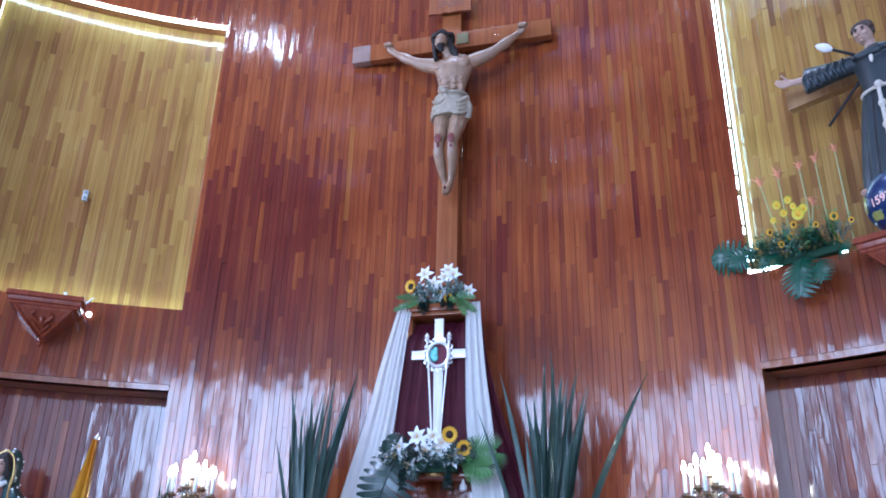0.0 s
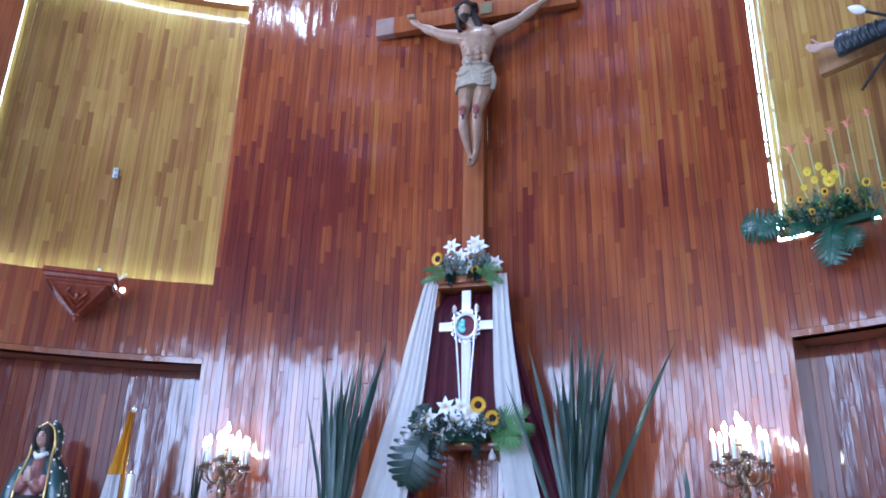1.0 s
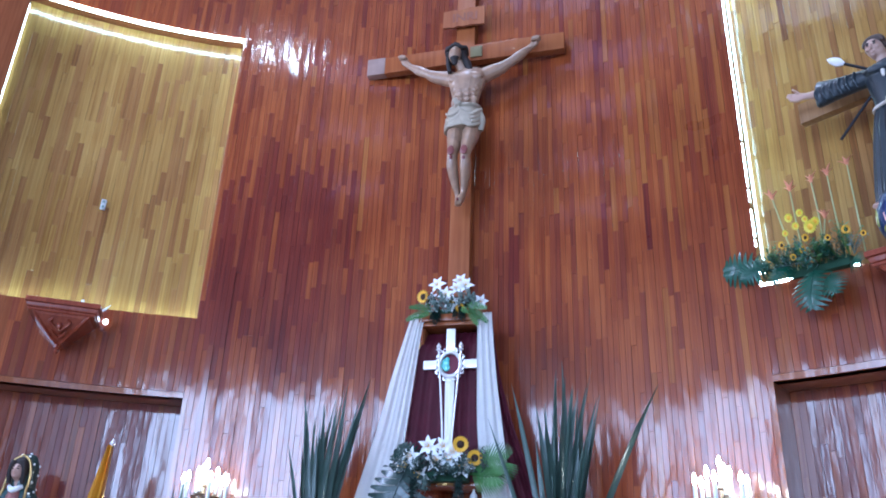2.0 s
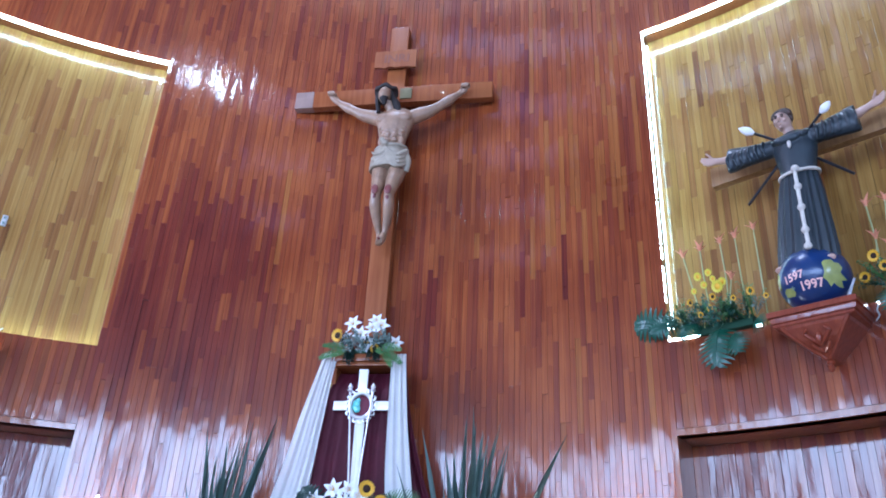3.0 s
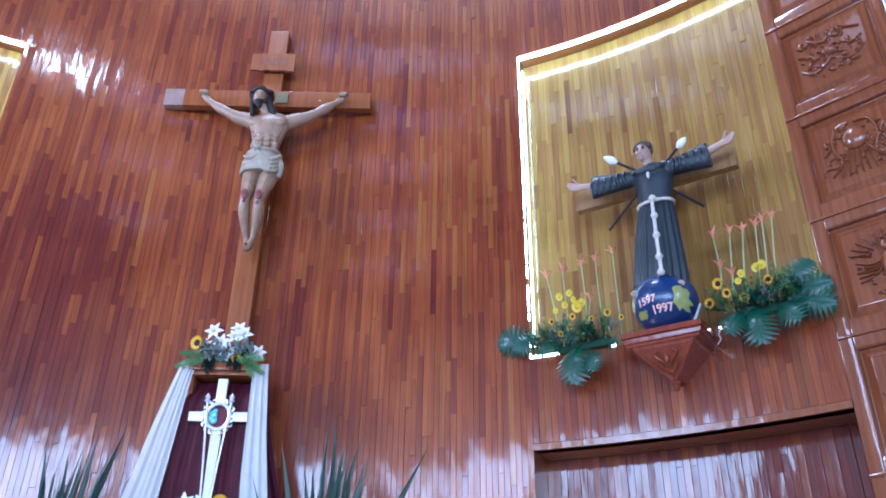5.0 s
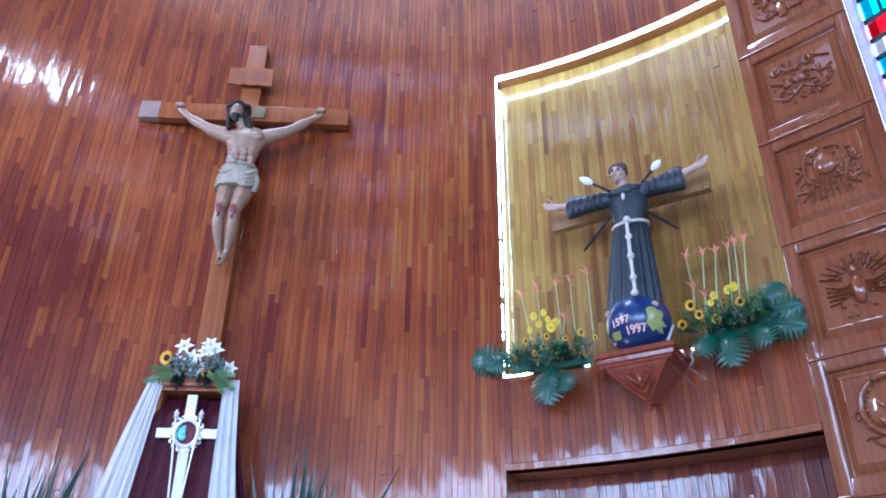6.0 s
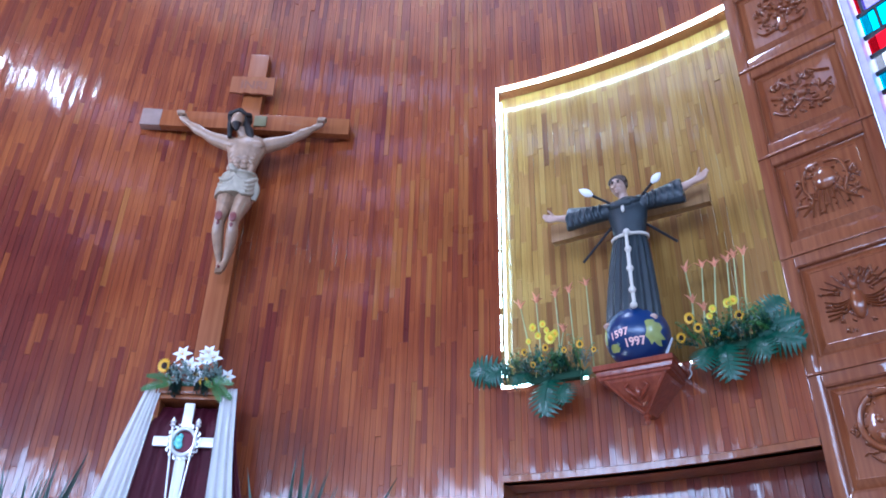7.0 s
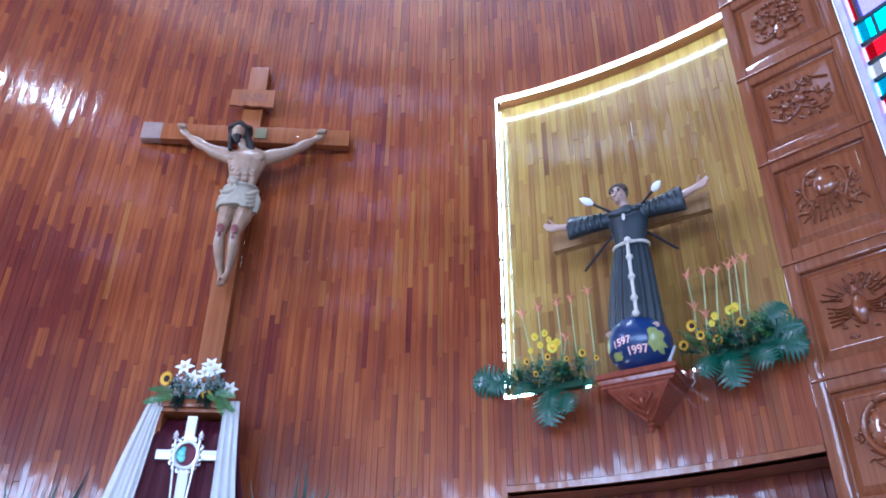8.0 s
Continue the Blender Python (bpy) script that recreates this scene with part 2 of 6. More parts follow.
# ---------- more materials ----------
M_SKIN = plain("painted_flesh", (0.29, 0.178, 0.108), 0.42, vary=0.25, scale=14, coat=0.12)
M_SKIN_SAINT = plain("painted_face", (0.42, 0.265, 0.20), 0.4, vary=0.08, scale=9, coat=0.2)
M_LINEN = plain("carved_loincloth", (0.32, 0.265, 0.19), 0.45, vary=0.2, scale=12)
M_HAIR = plain("dark_hair", (0.016, 0.010, 0.008), 0.75, vary=0.3, scale=30)
M_HAIR_SAINT = plain("brown_hair", (0.045, 0.024, 0.016), 0.5, vary=0.3, scale=30)
M_WOUND = plain("dark_red_paint", (0.16, 0.035, 0.03), 0.4, vary=0.3, scale=30)
M_ROBE = plain("blue_grey_habit", (0.011, 0.018, 0.024), 0.45, vary=0.3, scale=8, bump=0.2, coat=0.12)
M_ROPE = plain("cream_cord", (0.62, 0.56, 0.48), 0.6, vary=0.1, scale=40, bump=0.5)
M_IRON = plain("black_iron", (0.02, 0.02, 0.025), 0.4, metal=0.6)
M_ARROW = plain("white_fletching", (0.75, 0.72, 0.70), 0.5)
M_PLAQUE = wood("plaque_wood", (0.15, 0.050, 0.022), (0.25, 0.085, 0.038), (0.32, 0.13, 0.055), source="", grain=0.4, coat=0.2)
M_CARVE_INK = plain("burnt_lettering", (0.20, 0.066, 0.032), 0.6)
M_BEAM_SHEEN = plain("painted_pale_sheen", (0.28, 0.19, 0.155), 0.25, coat=0.6)
M_BRASS_GREEN = plain("dull_green_brass", (0.15, 0.125, 0.055), 0.5, metal=0.3)
M_WHITE_CLOTH = plain("white_satin", (0.90, 0.90, 0.88), 0.45, vary=0.05, scale=5, bump=0.05)
M_MAROON_CLOTH = plain("maroon_cloth", (0.115, 0.009, 0.028), 0.65, vary=0.2, scale=6)
M_SILVER = plain("polished_silver", (0.86, 0.84, 0.84), 0.34, metal=0.6, vary=0.04)
M_WHITE_ENAMEL = plain("white_enamel", (0.86, 0.83, 0.80), 0.15, vary=0.03, coat=0.8)
M_TEAL = plain("teal_enamel", (0.16, 0.52, 0.46), 0.2, vary=0.3, scale=30, coat=0.8)
M_GOLD = plain("aged_gold", (0.60, 0.42, 0.16), 0.3, metal=1.0)
M_PETAL = plain("white_petal", (0.80, 0.81, 0.80), 0.5, vary=0.05)
M_YELLOW = plain("yellow_petal", (0.75, 0.42, 0.02), 0.5, vary=0.12, scale=30)
M_LEMON = plain("lemon_petal", (0.70, 0.60, 0.05), 0.5, vary=0.12, scale=30)
M_SEED = plain("dark_flower_head", (0.035, 0.014, 0.008), 0.8, bump=0.8, scale=60)
M_SALMON = plain("salmon_bract", (0.74, 0.30, 0.17), 0.45, vary=0.15, scale=30)
M_STEM = plain("pale_green_stem", (0.38, 0.38, 0.17), 0.5, vary=0.15)
M_LEAF = plain("dark_leaf", (0.012, 0.034, 0.026), 0.32, vary=0.3, scale=6, coat=0.2)
# greener leaf for the niche: glow of the light strips put into its colour
M_LEAF_LIT = plain("strip_lit_leaf", (0.008, 0.066, 0.036), 0.42, vary=0.3, scale=6, coat=0.08)
M_FERN = plain("fern_leaf", (0.065, 0.17, 0.040), 0.4, vary=0.25, scale=8)
M_DUSTY = plain("grey_green_leaf", (0.15, 0.21, 0.18), 0.6, vary=0.25, scale=20)
M_FLAX = plain("flax_blade", (0.105, 0.165, 0.135), 0.32, vary=0.35, scale=3, coat=0.2)
M_FOAM = plain("floral_foam", (0.02, 0.06, 0.03), 0.9)
M_BRONZE = plain("aged_bronze", (0.30, 0.23, 0.15), 0.3, metal=0.9, vary=0.2)
M_CANDLE = plain("candle_sleeve", (0.72, 0.76, 0.72), 0.4, vary=0.04)
M_BULB = plain("lit_bulb", (1.0, 0.9, 0.75), 0.3, glow=(1.0, 0.86, 0.66, 60.0))
M_MANTLE = plain("dark_green_mantle", (0.012, 0.045, 0.045), 0.35, vary=0.2, coat=0.4)
M_ROSE = plain("rose_tunic", (0.24, 0.10, 0.085), 0.4, vary=0.25, scale=20, coat=0.3)
M_FLAG_Y = plain("yellow_flag", (0.72, 0.38, 0.01), 0.7, vary=0.05)
M_FLAG_W = plain("white_flag", (0.74, 0.74, 0.74), 0.7, vary=0.05)
M_SEA = plain("globe_blue", (0.007, 0.028, 0.11), 0.30, vary=0.25, scale=5, coat=0.25)
M_LAND = plain("globe_land", (0.30, 0.32, 0.09), 0.25, vary=0.25, scale=12, coat=0.8)
M_PINK = plain("pale_pink_paint", (0.78, 0.46, 0.40), 0.4)
M_STEEL = plain("dull_steel", (0.30, 0.30, 0.32), 0.4, metal=0.7)
M_PLASTIC = plain("white_plastic", (0.70, 0.70, 0.68), 0.4)
M_SMALL_LAMP = plain("small_lit_lamp", (1, 1, 1), 0.4, glow=(1, 0.97, 0.9, 8))
M_LEAD = plain("window_lead", (0.02, 0.02, 0.025), 0.5, metal=0.5)

m, n, l, b = mat("crystal")
b.inputs["Base Color"].default_value = (0.95, 0.97, 1, 1)
b.inputs["Transmission Weight"].default_value, b.inputs["Roughness"].default_value = 1.0, 0.02
M_CRYSTAL = m


def stained(name, color):
    """Coloured glass: it filters what lies behind it and keeps a gloss of its own."""
    m, n, l, b = mat(name)
    tr, mix = n.new("ShaderNodeBsdfTransparent"), n.new("ShaderNodeMixShader")
    tex, rp = n.new("ShaderNodeTexNoise"), n.new("ShaderNodeMixRGB")
    tex.inputs["Scale"].default_value = 9.0
    rp.inputs[1].default_value = (*color, 1)
    rp.inputs[2].default_value = (*[min(1, c * 1.3 + 0.05) for c in color], 1)
    l.new(tex.outputs["Fac"], rp.inputs[0])
    l.new(rp.outputs[0], tr.inputs[0])
    b.inputs["Base Color"].default_value, b.inputs["Roughness"].default_value = (*[c * 0.3 for c in color], 1), 0.1
    mix.inputs[0].default_value = 0.15
    l.new(tr.outputs[0], mix.inputs[1])
    l.new(b.outputs[0], mix.inputs[2])
    l.new(mix.outputs[0], n["Material Output"].inputs[0])
    return m


# ---------- shape builders ----------
def smooth_path(rows, k=5):
    """Catmull-Rom through rows of numbers."""
    a = np.array(rows, float)
    p = np.vstack([2 * a[0] - a[1], a, 2 * a[-1] - a[-2]])
    out = []
    for i in range(1, len(p) - 2):
        for j in range(k):
            t = j / k
            out.append(0.5 * (2 * p[i] + (p[i + 1] - p[i - 1]) * t + (2 * p[i - 1] - 5 * p[i] + 4 * p[i + 1] - p[i + 2]) * t * t + (3 * p[i] - p[i - 1] - 3 * p[i + 1] + p[i + 2]) * t ** 3))
    out.append(a[-1])
    return out


def tube(bm, rows, seg=14, mi=0, k=5, ref=(1, 0, 0), wave=0, amp=0.0, caps=True):
    """A limb or rod: rows of x, y, z, half width, half depth. wave and amp flute it like folds of cloth."""
    pts = smooth_path(rows, k) if k > 1 else [np.array(r, float) for r in rows]
    rings = []
    for i, p in enumerate(pts):
        t = Vector((pts[min(i + 1, len(pts) - 1)] - pts[max(i - 1, 0)])[:3])
        t = t.normalized() if t.length > 1e-9 else Vector((0, 0, 1))
        r = Vector(ref)
        if abs(t.dot(r)) > 0.9:
            r = Vector((0, 0, 1))
        u = (r - t * r.dot(t)).normalized()
        w = t.cross(u)
        ring = []
        for j in range(seg):
            a = 2 * math.pi * j / seg
            f = 1 + amp * math.sin(wave * a) if wave else 1
            ring.append(bm.verts.new(Vector(p[:3]) + u * (math.cos(a) * p[3] * f) + w * (math.sin(a) * p[4] * f)))
        rings.append(ring)
    for q, s in zip(rings, rings[1:]):
        for j in range(seg):
            bm.faces.new((q[j], q[(j + 1) % seg], s[(j + 1) % seg], s[j])).material_index = mi
    if caps:
        bm.faces.new(rings[0][::-1]).material_index = mi
        bm.faces.new(rings[-1]).material_index = mi
    return [v for r in rings for v in r]


def ball(bm, c, rx, ry, rz, mi=0, u=14, v=9, m=None):
    got = bmesh.ops.create_uvsphere(bm, u_segments=u, v_segments=v, radius=1.0)
    mm = Matrix.Translation(c) @ (m or Matrix.Identity(4)) @ Matrix.Diagonal((rx, ry, rz, 1))
    bmesh.ops.transform(bm, matrix=mm, verts=got["verts"])
    for f in {f for w in got["verts"] for f in w.link_faces}:
        f.material_index = mi
    return got["verts"]


def lathe(bm, prof, c=(0, 0, 0), seg=18, mi=0):
    """A turned shape from rows of radius and height."""
    rings = [[bm.verts.new((c[0] + r * math.cos(2 * math.pi * j / seg), c[1] + r * math.sin(2 * math.pi * j / seg), c[2] + z)) for j in range(seg)] for r, z in prof]
    for q, s in zip(rings, rings[1:]):
        for j in range(seg):
            bm.faces.new((q[j], q[(j + 1) % seg], s[(j + 1) % seg], s[j])).material_index = mi
    bm.faces.new(rings[0][::-1]).material_index = mi
    bm.faces.new(rings[-1]).material_index = mi


def fuse(bm, voxel, rounds=4):
    """Melts overlapping forms into one carved skin."""
    me = bpy.data.meshes.new("fused")
    bmesh.ops.recalc_face_normals(bm, faces=bm.faces)
    bm.to_mesh(me)
    bm.free()
    ob = new("fused", me)
    md = ob.modifiers.new("melt", "REMESH")
    md.mode, md.voxel_size = "VOXEL", voxel
    sm = ob.modifiers.new("ease", "SMOOTH")
    sm.iterations, sm.factor = rounds, 0.5
    got = bpy.data.meshes.new_from_object(ob.evaluated_get(bpy.context.evaluated_depsgraph_get()))
    bpy.data.objects.remove(ob)
    return got


def merge(bm, me, mi):
    o = len(bm.faces)
    bm.from_mesh(me)
    bm.faces.ensure_lookup_table()
    for f in bm.faces[o:]:
        f.material_index = mi


def aim(pos, way, roll=0.0, s=1.0):
    """A pose at pos whose z axis runs along way."""
    return Matrix.Translation(pos) @ Vector(way).to_track_quat("Z", "Y").to_matrix().to_4x4() @ pose(0, 0, 0, 0, 0, roll) @ Matrix.Diagonal((s, s, s, 1))


def facing(pos, turn, tilt=0.0, s=1.0):
    """A leaf with its face to the viewer: turn, degrees clockwise from upright; tilt, its tip towards the viewer."""
    return Matrix.Translation(pos) @ pose(0, 0, 0, 0, turn, 0) @ pose(0, 0, 0, tilt, 0, 0) @ Matrix.Diagonal((s, s, s, 1))


def put(name, me, parent, m, label=""):
    ob = new(name, me)
    ob.parent, ob.matrix_basis = parent, m
    return tagged(ob, label)


# ---------- side panels and coloured window ----------
def flank(name, sign):
    """The straight wall beyond the apse, with a tall window opening."""
    o = on_wall(sign * 52.4, 0, R) @ pose(0, 0, 0, 0, 0, sign * -7)
    bm = bmesh.new()
    L = 8.9
    x0, x1, z0, z1 = 0.05, 1.75, 2.9, 8.3
    for a in ((0, x0, 0, Z_TOP), (x1, L, 0, Z_TOP), (x0, x1, 0, z0), (x0, x1, z1, Z_TOP)):
        box(bm, min(sign * a[0], sign * a[1]), max(sign * a[0], sign * a[1]), 0, 0.3, a[2], a[3], m=o)
    return o, tagged(part(name, bm, M_PLASTER, smooth=None), kind="structure")


O_WIN, _ = flank("wall_flank_right", 1)
O_LEFT, _ = flank("wall_flank_left", -1)

pil = tagged(holder("wall_panels_right", pose(4.2525, 4.2545, 0, 0, 0, -46.3), "carved varnished mahogany wall panels beside the niche", "wall panel"), kind="structure")
PW = 0.798
bm = bmesh.new()
box(bm, -PW / 2, PW / 2, 0.05, 0.6, 0, 14.0)
part("backing", bm, M_CARVED, pil, smooth=None)
for sx in (-1, 1):
    bm = bmesh.new()
    box(bm, min(sx * PW / 2, sx * (PW / 2 - 0.085)), max(sx * PW / 2, sx * (PW / 2 - 0.085)), 0, 0.06, 0, Z_TOP, 0.006)
    part("stile", bm, M_CARVED, pil)
PITCH, Z_P0 = 0.827, 1.024


def motif(bm, kind):
    """Carved relief of one panel, about 0.5 m across, proud towards -y."""
    rng = random.Random(kind)
    def curl(pts, w):
        tube(bm, [(x, -0.004, z, w * 0.62 * (1 - 0.6 * i / max(1, len(pts) - 1)), 0.013) for i, (x, z) in enumerate(pts)], seg=8, k=4)
    if kind == 0:      # a leafy tree or grape cluster over an open book
        for i in range(70):
            a, r = rng.uniform(0, 6.3), 0.17 * math.sqrt(rng.random())
            ball(bm, (r * math.cos(a) * 1.15, -0.004, 0.06 + r * math.sin(a) * 0.8), 0.019, 0.02, 0.016, u=8, v=5)
        for s in (-1, 1):
            curl([(0, -0.10), (0.06 * s, -0.15), (0.15 * s, -0.16), (0.20 * s, -0.11)], 0.020)
        box(bm, -0.03, 0.03, -0.015, 0.01, -0.2, -0.06, 0.008)
    elif kind == 1:    # ribbons, fruit and birds
        for z, ph in ((0.13, 0.0), (0.02, 1.2), (-0.10, 2.2)):
            curl([(-0.22 + 0.075 * i, z + 0.035 * math.sin(1.9 * i + ph)) for i in range(7)], 0.026)
        for i in range(16):
            ball(bm, (rng.uniform(-0.2, 0.2), -0.004, rng.uniform(-0.16, 0.18)), 0.030, 0.018, 0.016, u=8, v=5, m=pose(0, 0, 0, 0, rng.uniform(0, 180), 0))
        ball(bm, (0, -0.005, 0.0), 0.05, 0.03, 0.04)
    elif kind == 2:    # a crest with hanging fringe and scrolls
        for s in (-1, 1):
            curl([(0.02 * s, 0.20), (0.12 * s, 0.17), (0.15 * s, 0.04), (0.11 * s, -0.08), (0.20 * s, -0.16)], 0.024)
            curl([(0.20 * s, 0.10), (0.17 * s, 0.05), (0.22 * s, 0.0)], 0.018)
            curl([(0.14 * s, -0.10), (0.22 * s, -0.09), (0.25 * s, -0.14)], 0.02)
        ball(bm, (0, -0.004, 0.07), 0.085, 0.03, 0.085)
        for i in range(7):
            x = -0.09 + 0.03 * i
            curl([(x, -0.02), (x * 1.2, -0.09), (x * 1.5, -0.19)], 0.011)
    elif kind == 3:    # a spread bird with thin rays behind it
        for i in range(11):
            a = radians(15 + 15 * i)
            curl([(0.10 * math.cos(a), 0.02 + 0.08 * math.sin(a)), (0.24 * math.cos(a), 0.04 + 0.16 * math.sin(a))], 0.005)
        for s in (-1, 1):
            for j in range(5):
                curl([(0.03 * s, 0.0 - 0.01 * j), (0.11 * s, -0.01 - 0.02 * j), (0.20 * s, 0.02 - 0.032 * j)], 0.013)
        ball(bm, (0, -0.006, -0.04), 0.05, 0.035, 0.10)
        ball(bm, (0.0, -0.012, 0.08), 0.03, 0.03, 0.035)
    else:              # an oval medallion with leaves
        tube(bm, [(0.17 * math.cos(radians(a)), -0.004, 0.05 + 0.17 * math.sin(radians(a)), 0.022, 0.022) for a in range(0, 361, 20)], seg=8, k=2)
        ball(bm, (0, 0, 0.05), 0.15, 0.02, 0.15)
        for i in range(9):
            ball(bm, (rng.uniform(-0.09, 0.09), -0.014, 0.05 + rng.uniform(-0.1, 0.1)), 0.035, 0.018, 0.022, u=8, v=5, m=pose(0, 0, 0, 0, rng.uniform(0, 180), 0))
        for s in (-1, 1):
            curl([(0.02 * s, -0.14), (0.09 * s, -0.17), (0.15 * s, -0.13)], 0.022)


def leafage(bm, seed, count, r0, r1):
    """Small carved leaves strewn round a motif."""
    rng = random.Random(seed)
    for _ in range(count):
        a, k = rng.uniform(0, 6.28), rng.uniform(r0, r1)
        ball(bm, (k * math.cos(a) * 1.05, -0.004, k * math.sin(a) * 0.9), rng.uniform(0.010, 0.024), 0.012, rng.uniform(0.005, 0.010), u=8, v=5, m=pose(0, 0, 0, 0, rng.uniform(0, 180), 0))


for i in range(9):
    zc = Z_P0 + PITCH * i
    # rail with a thin bead at each joint
    bm = bmesh.new()
    box(bm, -PW / 2 + 0.086, PW / 2 - 0.086, 0, 0.06, zc - 0.079, zc + 0.104, 0.006)
    part("rail", bm, M_CARVED, pil)
    bm = bmesh.new()
    box(bm, -PW / 2, PW / 2, -0.014, 0.012, zc - 0.006, zc + 0.012, 0.004)
    part("bead", bm, M_CARVED, pil)
    if i == 8:
        break
    x1, z0, z1 = PW / 2 - 0.087, zc + 0.105, zc + PITCH - 0.080
    bm = bmesh.new()
    f = [(-x1, z0), (x1, z0), (x1, z1), (-x1, z1)]
    rings = []
    for ins, y in ((0, 0.004), (0.006, 0.004), (0.010, 0.034), (0.020, 0.036), (0.070, 0.008), (0.074, 0.012), (0.080, 0.012)):
        rings.append([bm.verts.new((x - math.copysign(ins, x), y, z + (ins if z == z0 else -ins))) for x, z in f])
    for q, s in zip(rings, rings[1:]):
        for j in range(4):
            bm.faces.new((q[j], q[(j + 1) % 4], s[(j + 1) % 4], s[j]))
    bm.faces.new(rings[-1])
    field = part("panel", bm, M_CARVED, pil, smooth=None)
    bm = bmesh.new()
    kind = {6: 0, 5: 1, 4: 2, 3: 3, 2: 4}.get(i, i % 5)
    motif(bm, kind)
    leafage(bm, i, (60, 80, 90, 60, 90)[kind], (0.12, 0.03, 0.05, 0.10, 0.12)[kind], (0.2, 0.21, 0.22, 0.24, 0.22)[kind])
    part("relief", bm, M_CARVED, field, smooth=60, m=pose(0, 0.012, (z0 + z1) / 2, 0, 0, 0) @ Matrix.Diagonal((0.95, 1.35, 1.02, 1)))

# left pilaster, plain
bm = bmesh.new()
box(bm, -PW / 2, PW / 2, 0, 0.6, 0, Z_TOP, 0.008, m=on_wall(-48.15, 0, R * math.cos(radians(4.25)) - 0.015))
tagged(part("trim_pilaster_left", bm, M_CARVED), kind="structure")

# coloured window in the right flank wall
win = tagged(holder("window_stained_glass", O_WIN, "stained glass window in red, turquoise, violet and white", "window"), kind="structure")
bm = bmesh.new()
for a in ((0.012, 0.062, 2.9, 8.3), (1.73, 1.79, 2.9, 8.3), (0.062, 1.73, 2.86, 2.95), (0.062, 1.73, 8.25, 8.34)):
    box(bm, a[0], a[1], -0.02, 0.12, a[2], a[3], 0.006)
# lilac light falling on the frame is put into its base colour
part("frame", bm, plain("lilac_lit_frame", (0.50, 0.44, 0.62), 0.4), win)
GLASS = [stained("glass_" + k, c) for k, c in (("red", (0.85, 0.0, 0.05)), ("turquoise", (0.0, 0.75, 0.95)), ("violet", (0.28, 0.20, 0.75)),
                                              ("lilac", (0.45, 0.38, 0.85)), ("white", (0.95, 0.9, 0.85)), ("blue", (0.10, 0.12, 0.6)))]
rng = random.Random(5)
bars = bmesh.new()
order = [0, 2, 1, 3, 0, 4, 2, 1, 5, 0, 3, 2, 4]
# rows of panes: height, then the width and colour of the first ones
rows, z = [], 2.96
while z < 5.149:
    rows.append((min(rng.choice((0.16, 0.22, 0.30)), 5.15 - z), ()))
    z += rows[-1][0]
rows += [(0.15, ((0.16, 0),)), (0.16, ((0.09, 1), (0.2, 2))), (0.155, ((0.24, 4), (0.2, 2))), (0.175, ((0.26, 0), (0.18, 3))), (0.21, ((0.125, 1), (0.26, 1))), (0.30, ((0.045, 0), (0.22, 3), (0.24, 2)))]
z = 5.15 + sum(r[0] for r in rows[-6:])
while z < 8.2:
    rows.append((min(rng.choice((0.16, 0.22, 0.30)), 8.24 - z), ()))
    z += rows[-1][0]
z = 2.96
for row, (h, first) in enumerate(rows):
    x, col = 0.067, 0
    while x < 1.72:
        w = first[col][0] if col < len(first) else min(rng.choice((0.14, 0.24, 0.36)), 1.725 - x)
        if 1.725 - x - w < 0.08:
            w = 1.725 - x
        tint = first[col][1] if col < len(first) else order[(row * 5 + col * 3 + rng.randrange(3)) % 13]
        k = rng.uniform(-0.05, 0.05)
        bm = bmesh.new()
        for y in (0.05, 0.056):
            bm.faces.new([bm.verts.new(p) for p in ((x + 0.009, y, z + 0.012), (x + w - 0.009, y, z + 0.012 + max(0, k) * 0.5), (x + w - 0.009, y, z + h - 0.012), (x + 0.009, y, z + h - 0.012 + min(0, k) * 0.5))])
        pane = part("pane", bm, GLASS[tint], win, smooth=None)
        pane.visible_shadow = False
        box(bars, x + w - 0.010, x + w + 0.010, 0.045, 0.062, z, z + h)
        x += w
        col += 1
    box(bars, 0.062, 1.73, 0.044, 0.063, z + h - 0.014, z + h + 0.014)
    z += h
part("lead_bars", bars, M_LEAD, win, smooth=None)
bm = bmesh.new()
box(bm, -1.75, -0.05, 0.10, 0.12, 2.9, 8.3, m=O_LEFT)
tagged(part("window_left_flank", bm, stained("glass_pale", (0.8, 0.8, 0.95)), smooth=None), "tall pale glass window in the flank wall", "window", kind="structure")
bm = bmesh.new()
box(bm, -0.6, 2.8, 1.2, 1.25, 2.0, 9.4, m=O_WIN)
tagged(part("backdrop_sky", bm, plain("bright_sky", (0.9, 0.93, 1.0), 1.0, glow=(0.85, 0.92, 1.0, 3.4)), smooth=None), kind="structure")

# ledge along the foot of the wall
bm = bmesh.new()
arc_box(bm, -26.5, 30, 4.75, R + 0.6, 0.0, 1.68, 1.0)
tagged(part("altar_ledge", bm, M_TRIM, smooth=None), kind="structure")
bm = bmesh.new()
arc_box(bm, -43, -26.5, 4.4, R + 0.6, 0.0, 1.22, 1.0)
tagged(part("altar_ledge_low", bm, M_TRIM, smooth=None), kind="structure")

